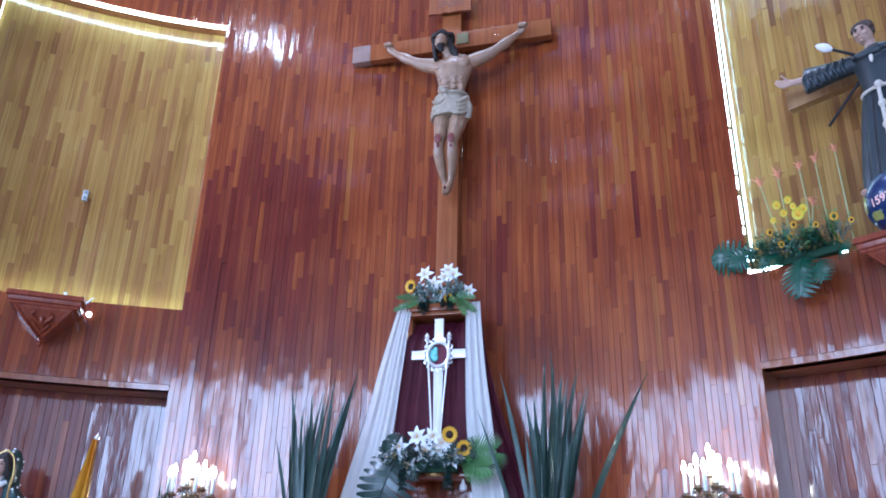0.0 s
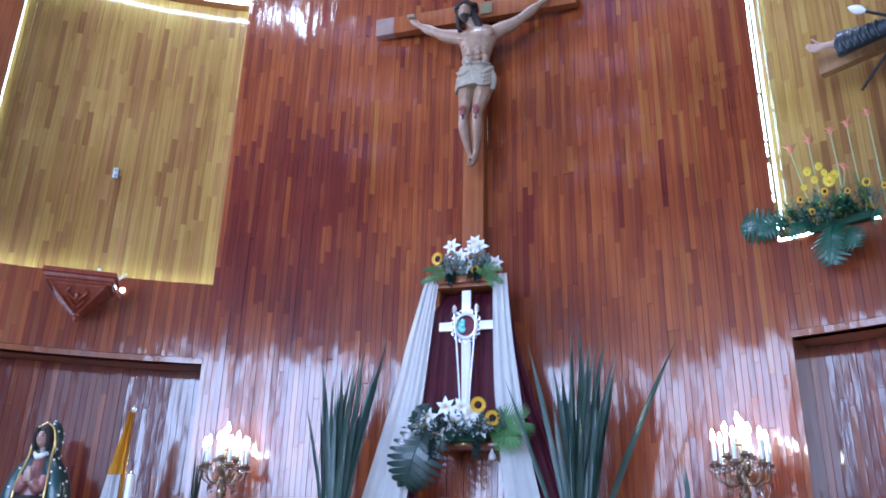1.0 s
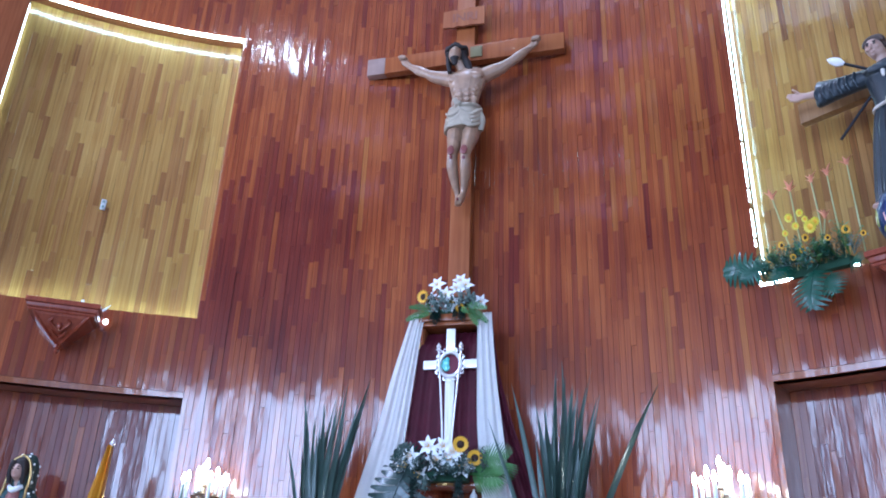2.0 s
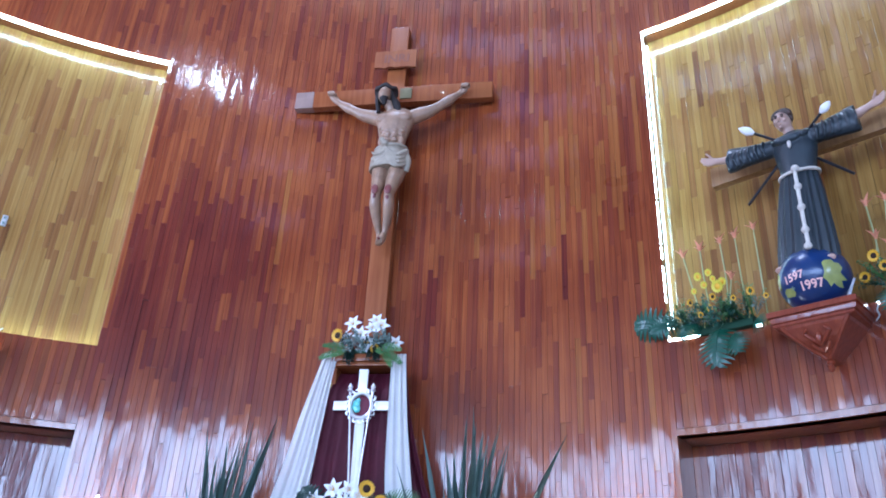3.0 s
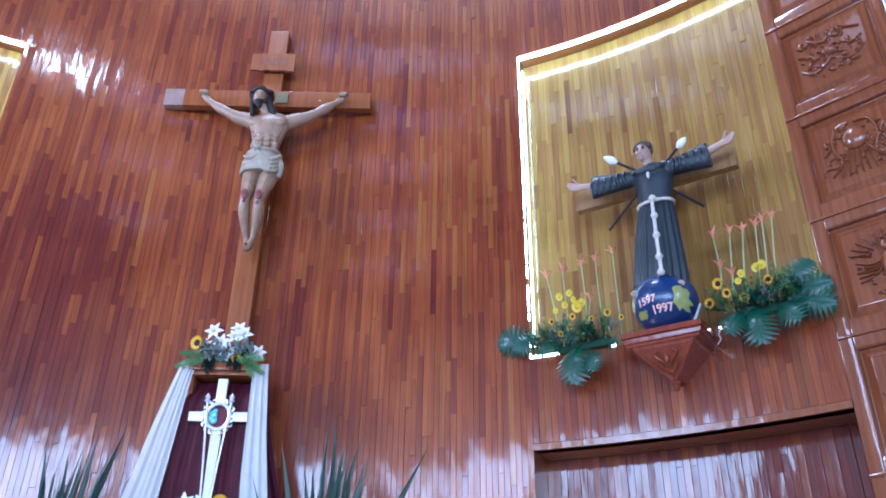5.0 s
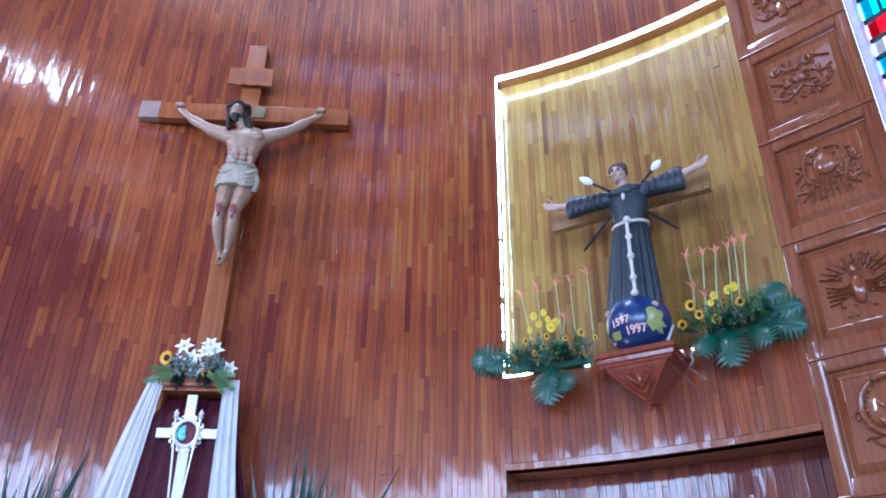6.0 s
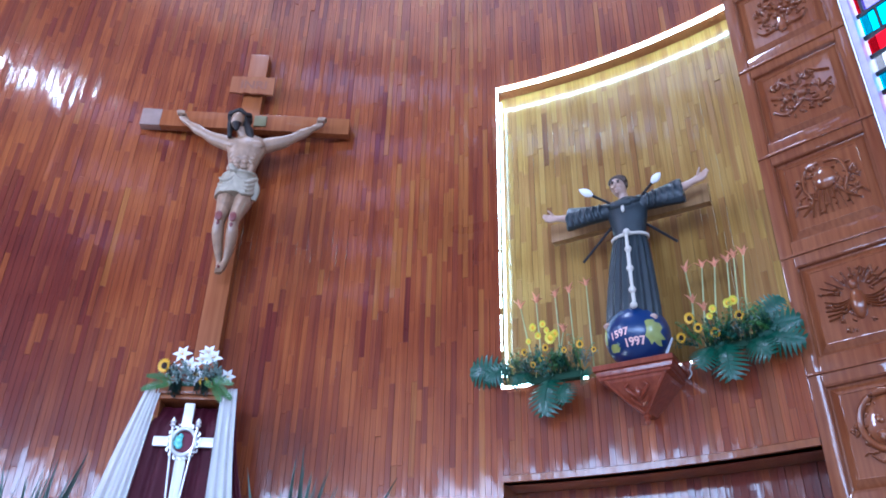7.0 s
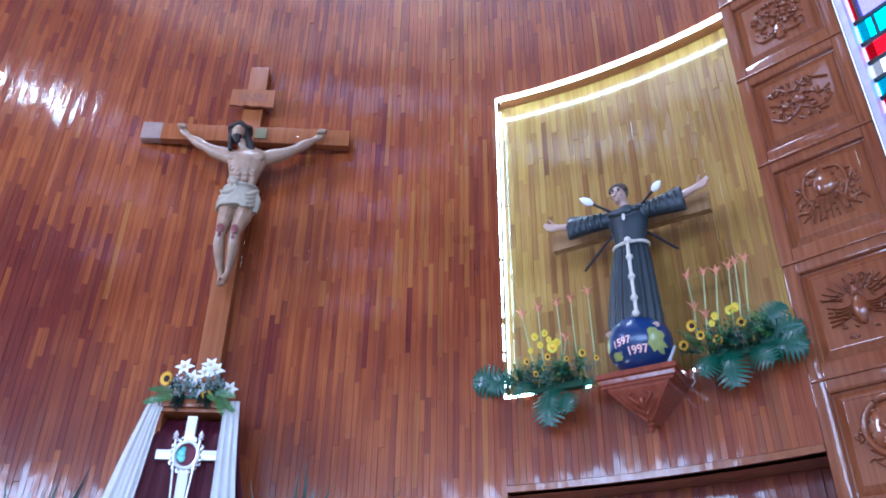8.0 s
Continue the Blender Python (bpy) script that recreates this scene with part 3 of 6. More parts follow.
# ---------- the great cross ----------
cross = holder("wooden_cross", pose(-0.117, 6.05, -0.035), "large reddish wooden cross fixed to the board wall", "cross")
bm = bmesh.new()
box(bm, -0.098, 0.088, 0.0, 0.15, 2.47, 7.39, 0.006)
part("upright_beam", bm, M_BEAM, cross)
bm = bmesh.new()
box(bm, -0.965, 0.965, -0.075, 0.01, 6.375, 6.56, 0.006)
part("cross_beam", bm, M_BEAM, cross)
# pale cap on the left end: the beam's reflected sheen put into colour
bm = bmesh.new()
box(bm, -0.985, -0.80, -0.0785, 0.006, 6.372, 6.563, 0.004)
part("worn_end", bm, M_BEAM_SHEEN, cross, "pale end of the beam with a painted-in sheen")
bm = bmesh.new()
box(bm, 0.07, 0.185, -0.09, -0.07, 6.41, 6.53, 0.003)
part("metal_plate", bm, M_BRASS_GREEN, cross, "small dull greenish plate")
bm = bmesh.new()
n, top, bot = 9, [], []
rng = random.Random(3)
for i in range(n):
    x = -0.222 + 0.42 * i / (n - 1)
    top.append((x, 7.035 + rng.uniform(-0.008, 0.008)))
    bot.append((x, 6.83 + rng.uniform(-0.012, 0.012) - 0.02 * (i == n - 1)))
for y0, y1 in ((-0.06, -0.035),):
    va = [bm.verts.new((x, y0, z)) for x, z in top + bot[::-1]]
    vb = [bm.verts.new((x, y1, z)) for x, z in top + bot[::-1]]
    bm.faces.new(va)
    bm.faces.new(vb[::-1])
    for i in range(len(va)):
        j = (i + 1) % len(va)
        bm.faces.new((va[i], va[j], vb[j], vb[i]))
box(bm, -0.03, 0.03, -0.036, 0.02, 6.88, 6.98)
plaque = part("plaque", bm, M_PLAQUE, cross, "small rough wooden plaque with carved letters")


def lettering(name, text, size, parent, m, material, bend=None, label=""):
    """Text as a mesh, laid flat in x-z, facing -y; bend moves each point onto a curved face."""
    cu = bpy.data.curves.new(name, "FONT")
    cu.body, cu.size, cu.align_x, cu.align_y, cu.extrude, cu.offset = text, size, "CENTER", "CENTER", 0.0 if bend else 0.002, size * 0.025
    tmp = new(name, cu)
    me = bpy.data.meshes.new_from_object(tmp.evaluated_get(bpy.context.evaluated_depsgraph_get()))
    bpy.data.objects.remove(tmp)
    turn = pose(0, 0, 0, 90, 0, 0)
    if bend:
        bm = bmesh.new()
        bm.from_mesh(me)
        bmesh.ops.subdivide_edges(bm, edges=bm.edges, cuts=1)
        bm.to_mesh(me)
        bm.free()
    for v in me.vertices:
        p = m @ (turn @ v.co)
        v.co = bend(p) if bend else p
    me.materials.clear()
    me.materials.append(material)
    ob = new(name, me)
    ob.parent = parent
    return tagged(ob, label)


lettering("carved_letters", "INRI", 0.14, plaque, pose(0, -0.061, 6.93, 0, 0, 0), M_CARVE_INK)

# ---------- the figure on the cross: one mesh ----------
body = bmesh.new()
SX, SY = 0.0, 5.85
# trunk
tube(body, [(-0.05, 5.86, 6.13, 0.09, 0.06), (-0.04, 5.85, 6.075, 0.178, 0.085), (-0.035, 5.83, 5.99, 0.176, 0.10), (-0.04, 5.83, 5.90, 0.150, 0.092),
            (-0.048, 5.84, 5.78, 0.122, 0.078), (-0.055, 5.84, 5.68, 0.128, 0.083), (-0.058, 5.84, 5.54, 0.152, 0.10)], seg=20)
for s in (-1, 1):
    ball(body, (-0.036 + 0.082 * s, 5.768, 6.005), 0.084, 0.034, 0.052)
    for j in range(4):
        ball(body, (-0.045 + 0.034 * s, 5.758, 5.915 - 0.054 * j), 0.031, 0.018, 0.025)
    for j in range(3):
        ball(body, (-0.042 + (0.100 - 0.010 * j) * s, 5.778, 5.905 - 0.045 * j), 0.030, 0.020, 0.017, m=pose(0, 0, 0, 0, 28 * s, 0))
    ball(body, (-0.046 + 0.092 * s, 5.79, 5.755), 0.032, 0.03, 0.05)
# neck and face
tube(body, [(-0.05, 5.85, 6.09, 0.066, 0.058), (-0.085, 5.82, 6.16, 0.052, 0.052), (-0.11, 5.80, 6.21, 0.05, 0.05)], seg=12)
ball(body, (-0.138, 5.758, 6.262), 0.060, 0.075, 0.082, m=pose(0, 0, 0, 20, 10, 0))
ball(body, (-0.133, 5.702, 6.245), 0.012, 0.016, 0.026)
# arms: shoulder, elbow, wrist, palm
tube(body, [(-0.175, 5.86, 6.06, 0.074, 0.066), (-0.27, 5.87, 6.10, 0.070, 0.062), (-0.36, 5.875, 6.135, 0.060, 0.054), (-0.445, 5.875, 6.185, 0.044, 0.042),
            (-0.52, 5.885, 6.235, 0.048, 0.044), (-0.62, 5.905, 6.315, 0.028, 0.028), (-0.665, 5.905, 6.36, 0.036, 0.024), (-0.695, 5.90, 6.40, 0.036, 0.026)], ref=(0, 0, 1))
tube(body, [(0.105, 5.86, 6.06, 0.074, 0.066), (0.185, 5.87, 6.10, 0.070, 0.062), (0.275, 5.875, 6.135, 0.060, 0.054), (0.365, 5.875, 6.19, 0.044, 0.042),
            (0.44, 5.885, 6.25, 0.048, 0.044), (0.53, 5.905, 6.335, 0.028, 0.028), (0.57, 5.905, 6.37, 0.036, 0.024), (0.60, 5.90, 6.41, 0.036, 0.026)], ref=(0, 0, 1))
for hx, s in ((-0.70, -1), (0.605, 1)):
    for j in range(4):      # fingers curled over the nail
        x = hx + 0.019 * (j - 1.5)
        tube(body, [(x, 5.90, 6.40, 0.011, 0.011), (x + 0.004 * s, 5.862, 6.43 - 0.006 * abs(j - 1.5), 0.011, 0.011), (x - 0.006 * s, 5.845, 6.40, 0.010, 0.010), (x - 0.012 * s, 5.862, 6.382, 0.008, 0.008)], seg=6, k=3)
    tube(body, [(hx - 0.035 * s, 5.90, 6.37, 0.012, 0.012), (hx - 0.045 * s, 5.865, 6.405, 0.010, 0.010)], seg=6, k=2)
# legs
tube(body, [(-0.130, 5.84, 5.52, 0.080, 0.088), (-0.127, 5.81, 5.38, 0.073, 0.080), (-0.127, 5.77, 5.26, 0.056, 0.064), (-0.132, 5.76, 5.18, 0.046, 0.055), (-0.137, 5.79, 5.09, 0.050, 0.062), (-0.127, 5.84, 4.98, 0.040, 0.050),
            (-0.106, 5.885, 4.86, 0.026, 0.033), (-0.096, 5.875, 4.80, 0.029, 0.042), (-0.083, 5.83, 4.735, 0.034, 0.022)])
tube(body, [(0.025, 5.84, 5.52, 0.080, 0.088), (0.018, 5.80, 5.38, 0.073, 0.080), (-0.001, 5.755, 5.255, 0.056, 0.064), (-0.012, 5.75, 5.17, 0.046, 0.055), (-0.016, 5.78, 5.08, 0.050, 0.062), (-0.029, 5.83, 4.97, 0.040, 0.050),
            (-0.050, 5.86, 4.86, 0.026, 0.033), (-0.063, 5.85, 4.80, 0.029, 0.042), (-0.076, 5.79, 4.735, 0.034, 0.022)])
for x, y, z in ((-0.130, 5.708, 5.20), (-0.010, 5.70, 5.19)):
    ball(body, (x, y, z), 0.030, 0.020, 0.036)
for s in (-1, 1):      # collar bones and brow
    tube(body, [(-0.05 + 0.02 * s, 5.80, 6.085, 0.010, 0.010), (-0.045 + 0.15 * s, 5.83, 6.11, 0.010, 0.010)], seg=6, k=1)
    ball(body, (-0.134 + 0.026 * s, 5.718, 6.280), 0.020, 0.012, 0.007)
skin = fuse(body, 0.005, 3)
# loincloth: wrapped from both hips, one fold over the other, a knot at the waist
cloth = bmesh.new()
tube(cloth, [(-0.052, 5.84, 5.685, 0.135, 0.094), (-0.056, 5.835, 5.62, 0.156, 0.108), (-0.06, 5.83, 5.53, 0.172, 0.120), (-0.06, 5.825, 5.455, 0.172, 0.122)], seg=48, wave=9, amp=0.012)
tube(cloth, [(-0.052 + 0.142 * math.cos(q), 5.84 + 0.102 * math.sin(q), 5.69 + 0.012 * math.cos(q), 0.017, 0.017) for q in [2 * math.pi * i / 14 for i in range(15)]], seg=8, k=2)
for i in range(4):
    tube(cloth, [(0.105, 5.80, 5.655 - 0.045 * i, 0.030, 0.022), (0.055, 5.730, 5.575 - 0.042 * i, 0.027, 0.016), (-0.01, 5.712, 5.575 - 0.030 * i, 0.022, 0.013), (-0.085, 5.722, 5.665 - 0.012 * i, 0.011, 0.010)], seg=8, k=5)
for i in range(3):
    tube(cloth, [(-0.215, 5.80, 5.655 - 0.065 * i, 0.011, 0.011), (-0.165, 5.738, 5.59 - 0.060 * i, 0.020, 0.013), (-0.10, 5.715, 5.60 - 0.055 * i, 0.015, 0.011), (-0.06, 5.718, 5.645 - 0.05 * i, 0.010, 0.009)], seg=8, k=5)
ball(cloth, (-0.085, 5.728, 5.70), 0.038, 0.024, 0.024)
tube(cloth, [(-0.085, 5.722, 5.70, 0.018, 0.014), (-0.115, 5.715, 5.735, 0.026, 0.012), (-0.13, 5.72, 5.75, 0.014, 0.008)], seg=8, k=3)
tube(cloth, [(0.10, 5.79, 5.62, 0.026, 0.02), (0.122, 5.79, 5.53, 0.034, 0.024), (0.108, 5.80, 5.43, 0.028, 0.02)], seg=10)
loin = fuse(cloth, 0.0055, 5)
hair = bmesh.new()
ball(hair, (-0.136, 5.825, 6.285), 0.090, 0.085, 0.082)
for s in (-1, 1):
    tube(hair, [(-0.136 + 0.062 * s, 5.81, 6.33, 0.034, 0.05), (-0.132 + 0.074 * s, 5.80, 6.24, 0.030, 0.05), (-0.115 + 0.088 * s, 5.79, 6.16, 0.030 + 0.008 * s, 0.04), (-0.09 + 0.10 * s, 5.78, 6.085, 0.020, 0.02)], seg=24, wave=6, amp=0.12)
tube(hair, [(-0.172, 5.735, 6.212, 0.012, 0.016), (-0.134, 5.700, 6.192, 0.020, 0.020), (-0.100, 5.735, 6.212, 0.012, 0.016)], seg=10)
tube(hair, [(-0.134, 5.715, 6.19, 0.036, 0.026), (-0.126, 5.735, 6.135, 0.020, 0.018)], seg=10)
for r, z in ((0.102, 6.325), (0.098, 6.345)):
    tube(hair, [(-0.136 + r * math.cos(a), 5.805 + r * math.sin(a), z + 0.014 * math.sin(5 * a + r * 90), 0.014, 0.014) for a in [2 * math.pi * i / 24 for i in range(25)]], seg=8, k=2)
mane = fuse(hair, 0.007, 1)
fig = bmesh.new()
merge(fig, skin, 0)
merge(fig, loin, 1)
merge(fig, mane, 2)
for x, y, z, r in ((-0.130, 5.692, 5.20, 0.032), (-0.010, 5.684, 5.19, 0.032), (-0.132, 5.712, 5.145, 0.016), (-0.016, 5.708, 5.13, 0.018), (0.045, 5.765, 5.90, 0.014)):
    ball(fig, (x, y, z), r, 0.008, r * 1.5, 3, u=8, v=6)
ball(fig, (-0.076, 5.775, 4.76), 0.014, 0.02, 0.014, 3, u=8, v=6)
tagged(part("crucified_statue", fig, [M_SKIN, M_LINEN, M_HAIR, M_WOUND], smooth=80), "painted wooden figure with loincloth hanging on the cross", "statue")

# ---------- brackets under the niches ----------
def bracket(ang, lift, label):
    h = holder("wall_bracket", on_wall(ang, lift, R), label, "bracket", "brackets under the niches")
    bm = bmesh.new()
    rows = []
    for z, w, d in ((3.685, 0.268, 0.352), (3.680, 0.275, 0.36), (3.645, 0.275, 0.36), (3.640, 0.262, 0.345), (3.628, 0.262, 0.345), (3.606, 0.256, 0.340), (3.600, 0.236, 0.332), (3.596, 0.246, 0.342), (3.582, 0.246, 0.342), (3.574, 0.228, 0.334)):
        rows.append([bm.verts.new(p) for p in ((-w, 0.005, z), (-w, -d, z), (w, -d, z), (w, 0.005, z))])
    for q, s in zip(rows, rows[1:]):
        for j in range(4):
            bm.faces.new((q[j], q[(j + 1) % 4], s[(j + 1) % 4], s[j]))
    bm.faces.new(rows[0])
    bm.faces.new(rows[-1][::-1])
    part("top_moulding", bm, M_BRACKET, h)
    bm = bmesh.new()
    rows = []
    for z, w, d in ((3.575, 0.224, 0.330), (3.555, 0.212, 0.325), (3.48, 0.135, 0.275), (3.40, 0.050, 0.195), (3.375, 0.03, 0.165)):
        rows.append([bm.verts.new(p) for p in ((-w, 0.005, z), (-w * 0.92, -d, z), (w * 0.92, -d, z), (w, 0.005, z))])
    for q, s in zip(rows, rows[1:]):
        for j in range(4):
            bm.faces.new((q[j], q[(j + 1) % 4], s[(j + 1) % 4], s[j]))
    bm.faces.new(rows[0])
    bm.faces.new(rows[-1][::-1])
    body = part("body", bm, M_BRACKET, h, smooth=None)
    for s in (-1, 1):
        bm = bmesh.new()
        tube(bm, [(s * 0.205, -0.332, 3.572, 0.013, 0.010), (s * 0.128, -0.282, 3.484, 0.012, 0.010), (s * 0.046, -0.200, 3.402, 0.011, 0.010), (s * 0.012, -0.170, 3.372, 0.010, 0.010)], seg=6, k=3)
        part("edge_bead", bm, M_BRACKET, body)
    bm = bmesh.new()
    for s in (-1, 1):
        tube(bm, [(0.0, -0.255, 3.445, 0.012, 0.012), (0.04 * s, -0.285, 3.475, 0.014, 0.014), (0.075 * s, -0.31, 3.51, 0.012, 0.012), (0.05 * s, -0.325, 3.53, 0.008, 0.01)], seg=8, k=4)
        tube(bm, [(0.0, -0.205, 3.41, 0.010, 0.010), (0.035 * s, -0.235, 3.43, 0.012, 0.012), (0.055 * s, -0.26, 3.455, 0.008, 0.008)], seg=8, k=4)
    ball(bm, (0, -0.28, 3.485), 0.022, 0.025, 0.04)
    part("carved_leaf", bm, M_BRACKET, body)
    bm = bmesh.new()
    lathe(bm, [(0.03, 0.06), (0.034, 0.045), (0.018, 0.03), (0.024, 0.015), (0.028, 0.0), (0.014, -0.014), (0.022, -0.03), (0.016, -0.045), (0.003, -0.055)][::-1], (0, -0.14, 3.35))
    part("finial", bm, M_BRACKET, h)
    return h


b_right = bracket(34.05, 0.035, "carved mahogany wall bracket carrying the saint and globe")
b_left = bracket(-34.6, 0.02, "empty carved mahogany wall bracket under the niche")
# small wires and rods on the empty bracket
for nm, rows in (("wire", [(-0.22, -0.05, 3.68, 0.004, 0.004), (-0.235, -0.05, 3.72, 0.012, 0.006), (-0.26, -0.04, 3.78, 0.008, 0.004)]),
                 ("wire", [(0.12, -0.05, 3.68, 0.006, 0.006), (0.11, -0.05, 3.74, 0.016, 0.008), (0.09, -0.04, 3.80, 0.012, 0.006)]),
                 ("rod", [(0.235, -0.10, 3.68, 0.006, 0.006), (0.28, -0.10, 3.72, 0.010, 0.006), (0.32, -0.10, 3.765, 0.003, 0.003)])):
    bm = bmesh.new()
    tube(bm, rows, seg=8, k=3)
    part(nm, bm, M_PLASTIC, b_left, "pale bent metal strip")
bm = bmesh.new()
ball(bm, (0.30, -0.03, 3.64), 0.022, 0.022, 0.022)
part("small_lamp", bm, M_SMALL_LAMP, b_left, "small lit white lamp")
bm = bmesh.new()
tube(bm, [(0.285, -0.05, 3.60, 0.004, 0.004), (0.305, -0.03, 3.64, 0.005, 0.005), (0.296, -0.02, 3.68, 0.005, 0.005), (0.312, -0.015, 3.72, 0.004, 0.004)], seg=8, k=4)
part("cable", bm, M_PLASTIC, b_right, "thin white cable")
bm = bmesh.new()
ball(bm, (0.312, -0.02, 3.725), 0.009, 0.009, 0.009)
part("small_lamp", bm, M_SMALL_LAMP, b_right, "small lit white lamp")
bm = bmesh.new()
tube(bm, [(0.215, -0.31, 3.68, 0.012, 0.006), (0.275, -0.31, 3.80, 0.008, 0.004)], seg=8, k=2)
part("rod", bm, M_STEEL, b_right, "dull metal strip")

# ---------- globe with years ----------
GC, GR = Vector((0.022, -0.225, 3.925)), 0.224
BAY = on_wall(34.05, 0, R)
globe = holder("globe", BAY @ Matrix.Translation((GC.x, GC.y, GC.z)), "glossy blue globe with yellow-green land and painted years", "globe")
bm = bmesh.new()
ball(bm, (0, 0, 0), GR, GR, GR, u=40, v=24)
part("sphere", bm, M_SEA, globe, smooth=180)


def on_globe(p, lift=0.0025):
    """Moves a point of the x-z plane straight back onto the globe's front."""
    y = -math.sqrt(max(0.0, GR * GR - p.x * p.x - p.z * p.z))
    return Vector((p.x, y, p.z)).normalized() * (GR + lift)


def land(cx, cz, sx, sz, seed):
    rng = random.Random(seed)
    bm = bmesh.new()
    n, rings = 18, [[bm.verts.new(on_globe(Vector((cx, 0, cz)), 0.003))]]
    edge = [rng.uniform(0.7, 1.15) for _ in range(n)]
    for k in (0.35, 0.7, 1.0):
        rings.append([bm.verts.new(on_globe(Vector((cx + sx * k * edge[j] * math.cos(2 * math.pi * j / n), 0, cz + sz * k * edge[j] * math.sin(2 * math.pi * j / n))), 0.003)) for j in range(n)])
    for j in range(n):
        bm.faces.new((rings[0][0], rings[1][j], rings[1][(j + 1) % n]))
    for q, s in zip(rings[1:], rings[2:]):
        for j in range(n):
            bm.faces.new((q[j], s[j], s[(j + 1) % n], q[(j + 1) % n]))
    part("continent", bm, M_LAND, globe)


land(0.150, -0.045, 0.048, 0.092, 1)
land(-0.185, 0.0, 0.020, 0.07, 2)
land(0.01, 0.188, 0.038, 0.024, 3)
land(-0.115, -0.115, 0.04, 0.03, 4)
lettering("year", "1597", 0.068, globe, pose(-0.066, 0, -0.040, 0, -4, 0), M_PINK, on_globe, "pale pink painted figures")
lettering("year", "1997", 0.070, globe, pose(0.030, 0, -0.108, 0, -2, 0), M_PINK, on_globe, "pale pink painted figures")
for cx, cz in ((-0.085, -0.112),):
    bm = bmesh.new()
    for a in ((-0.004, 0.004, -0.022, 0.022), (-0.014, 0.014, 0.004, 0.012)):
        bm.faces.new([bm.verts.new(on_globe(Vector((cx + x, 0, cz + z)), 0.003)) for x, z in ((a[0], a[2]), (a[1], a[2]), (a[1], a[3]), (a[0], a[3]))])
    part("small_mark", bm, M_DUSTY, globe, smooth=None)

# ---------- the saint: one mesh ----------
Y = -0.30
rb = bmesh.new()
tube(rb, [(0.020, Y + 0.03, 3.985, 0.190, 0.12), (0.03, Y + 0.02, 4.12, 0.184, 0.118), (0.045, Y + 0.01, 4.35, 0.162, 0.11), (0.06, Y, 4.55, 0.138, 0.10), (0.07, Y, 4.68, 0.115, 0.085)], seg=96, wave=17, amp=0.055)
tube(rb, [(0.07, Y, 4.66, 0.115, 0.085), (0.072, Y, 4.76, 0.128, 0.092), (0.074, Y, 4.87, 0.145, 0.095), (0.074, Y, 4.95, 0.14, 0.085), (0.07, Y, 5.0, 0.07, 0.06)], seg=32)
# sleeves, wide at the cuff
tube(rb, [(-0.01, Y, 4.945, 0.065, 0.06), (-0.12, Y - 0.01, 4.94, 0.068, 0.055), (-0.25, Y - 0.02, 4.945, 0.080, 0.055), (-0.36, Y - 0.02, 4.955, 0.098, 0.055), (-0.385, Y - 0.02, 4.958, 0.098, 0.055)], ref=(0, 0, 1), seg=20)
tube(rb, [(0.16, Y, 4.945, 0.065, 0.06), (0.26, Y - 0.01, 4.935, 0.070, 0.055), (0.37, Y - 0.02, 4.935, 0.085, 0.055), (0.47, Y - 0.02, 4.94, 0.102, 0.055), (0.50, Y - 0.02, 4.942, 0.100, 0.055)], ref=(0, 0, 1), seg=20)
for s, x0, x1 in ((-1, -0.37, -0.06), (1, 0.49, 0.19)):    # sleeve folds
    for j in range(6):
        x = x0 + (x1 - x0) * j / 6
        tube(rb, [(x, Y - 0.065, 4.99, 0.008, 0.008), (x + 0.012 * s, Y - 0.078, 4.93, 0.011, 0.011), (x, Y - 0.055, 4.865, 0.008, 0.008)], seg=6, k=3)
# hood lying on the shoulders
tube(rb, [(0.07 + 0.115 * math.cos(a), Y - 0.01 + 0.085 * math.sin(a), 4.97 - 0.045 * max(0, -math.sin(a)), 0.034, 0.026) for a in [2 * math.pi * i / 14 for i in range(15)]], seg=10, k=2)
robe = fuse(rb, 0.006, 1)
fl = bmesh.new()
tube(fl, [(0.068, Y, 4.97, 0.04, 0.04), (0.055, Y - 0.015, 5.04, 0.038, 0.04), (0.045, Y - 0.02, 5.08, 0.045, 0.05)], seg=12)
ball(fl, (0.035, Y - 0.035, 5.105), 0.056, 0.066, 0.08, m=pose(0, 0, 0, 15, -14, 0))
ball(fl, (0.030, Y - 0.105, 5.095), 0.010, 0.014, 0.022)
for s, x0, x1 in ((-1, -0.37, -0.46), (1, 0.49, 0.58)):
    tube(fl, [(x0, Y - 0.02, 4.965, 0.034, 0.03), (x1, Y - 0.03, 4.985, 0.026, 0.022), (x1 + 0.05 * s, Y - 0.04, 4.995, 0.036, 0.016), (x1 + 0.08 * s, Y - 0.045, 5.0, 0.034, 0.014)], ref=(0, 0, 1), seg=12)
    for j in range(4):
        z = 5.025 - 0.018 * j
        tube(fl, [(x1 + 0.075 * s, Y - 0.045, z, 0.009, 0.009), (x1 + (0.125 - 0.01 * abs(j - 1)) * s, Y - 0.065, z + 0.012, 0.008, 0.008)], seg=6, k=1, ref=(0, 0, 1))
    tube(fl, [(x1 + 0.04 * s, Y - 0.05, 5.02, 0.010, 0.010), (x1 + 0.07 * s, Y - 0.08, 5.055, 0.008, 0.008)], seg=6, k=1, ref=(0, 0, 1))
for s in (-1, 1):
    tube(fl, [(0.02 + 0.14 * s, Y + 0.0, 4.02, 0.035, 0.03), (0.02 + 0.165 * s, Y - 0.07, 3.985, 0.030, 0.020)], seg=10, k=2)
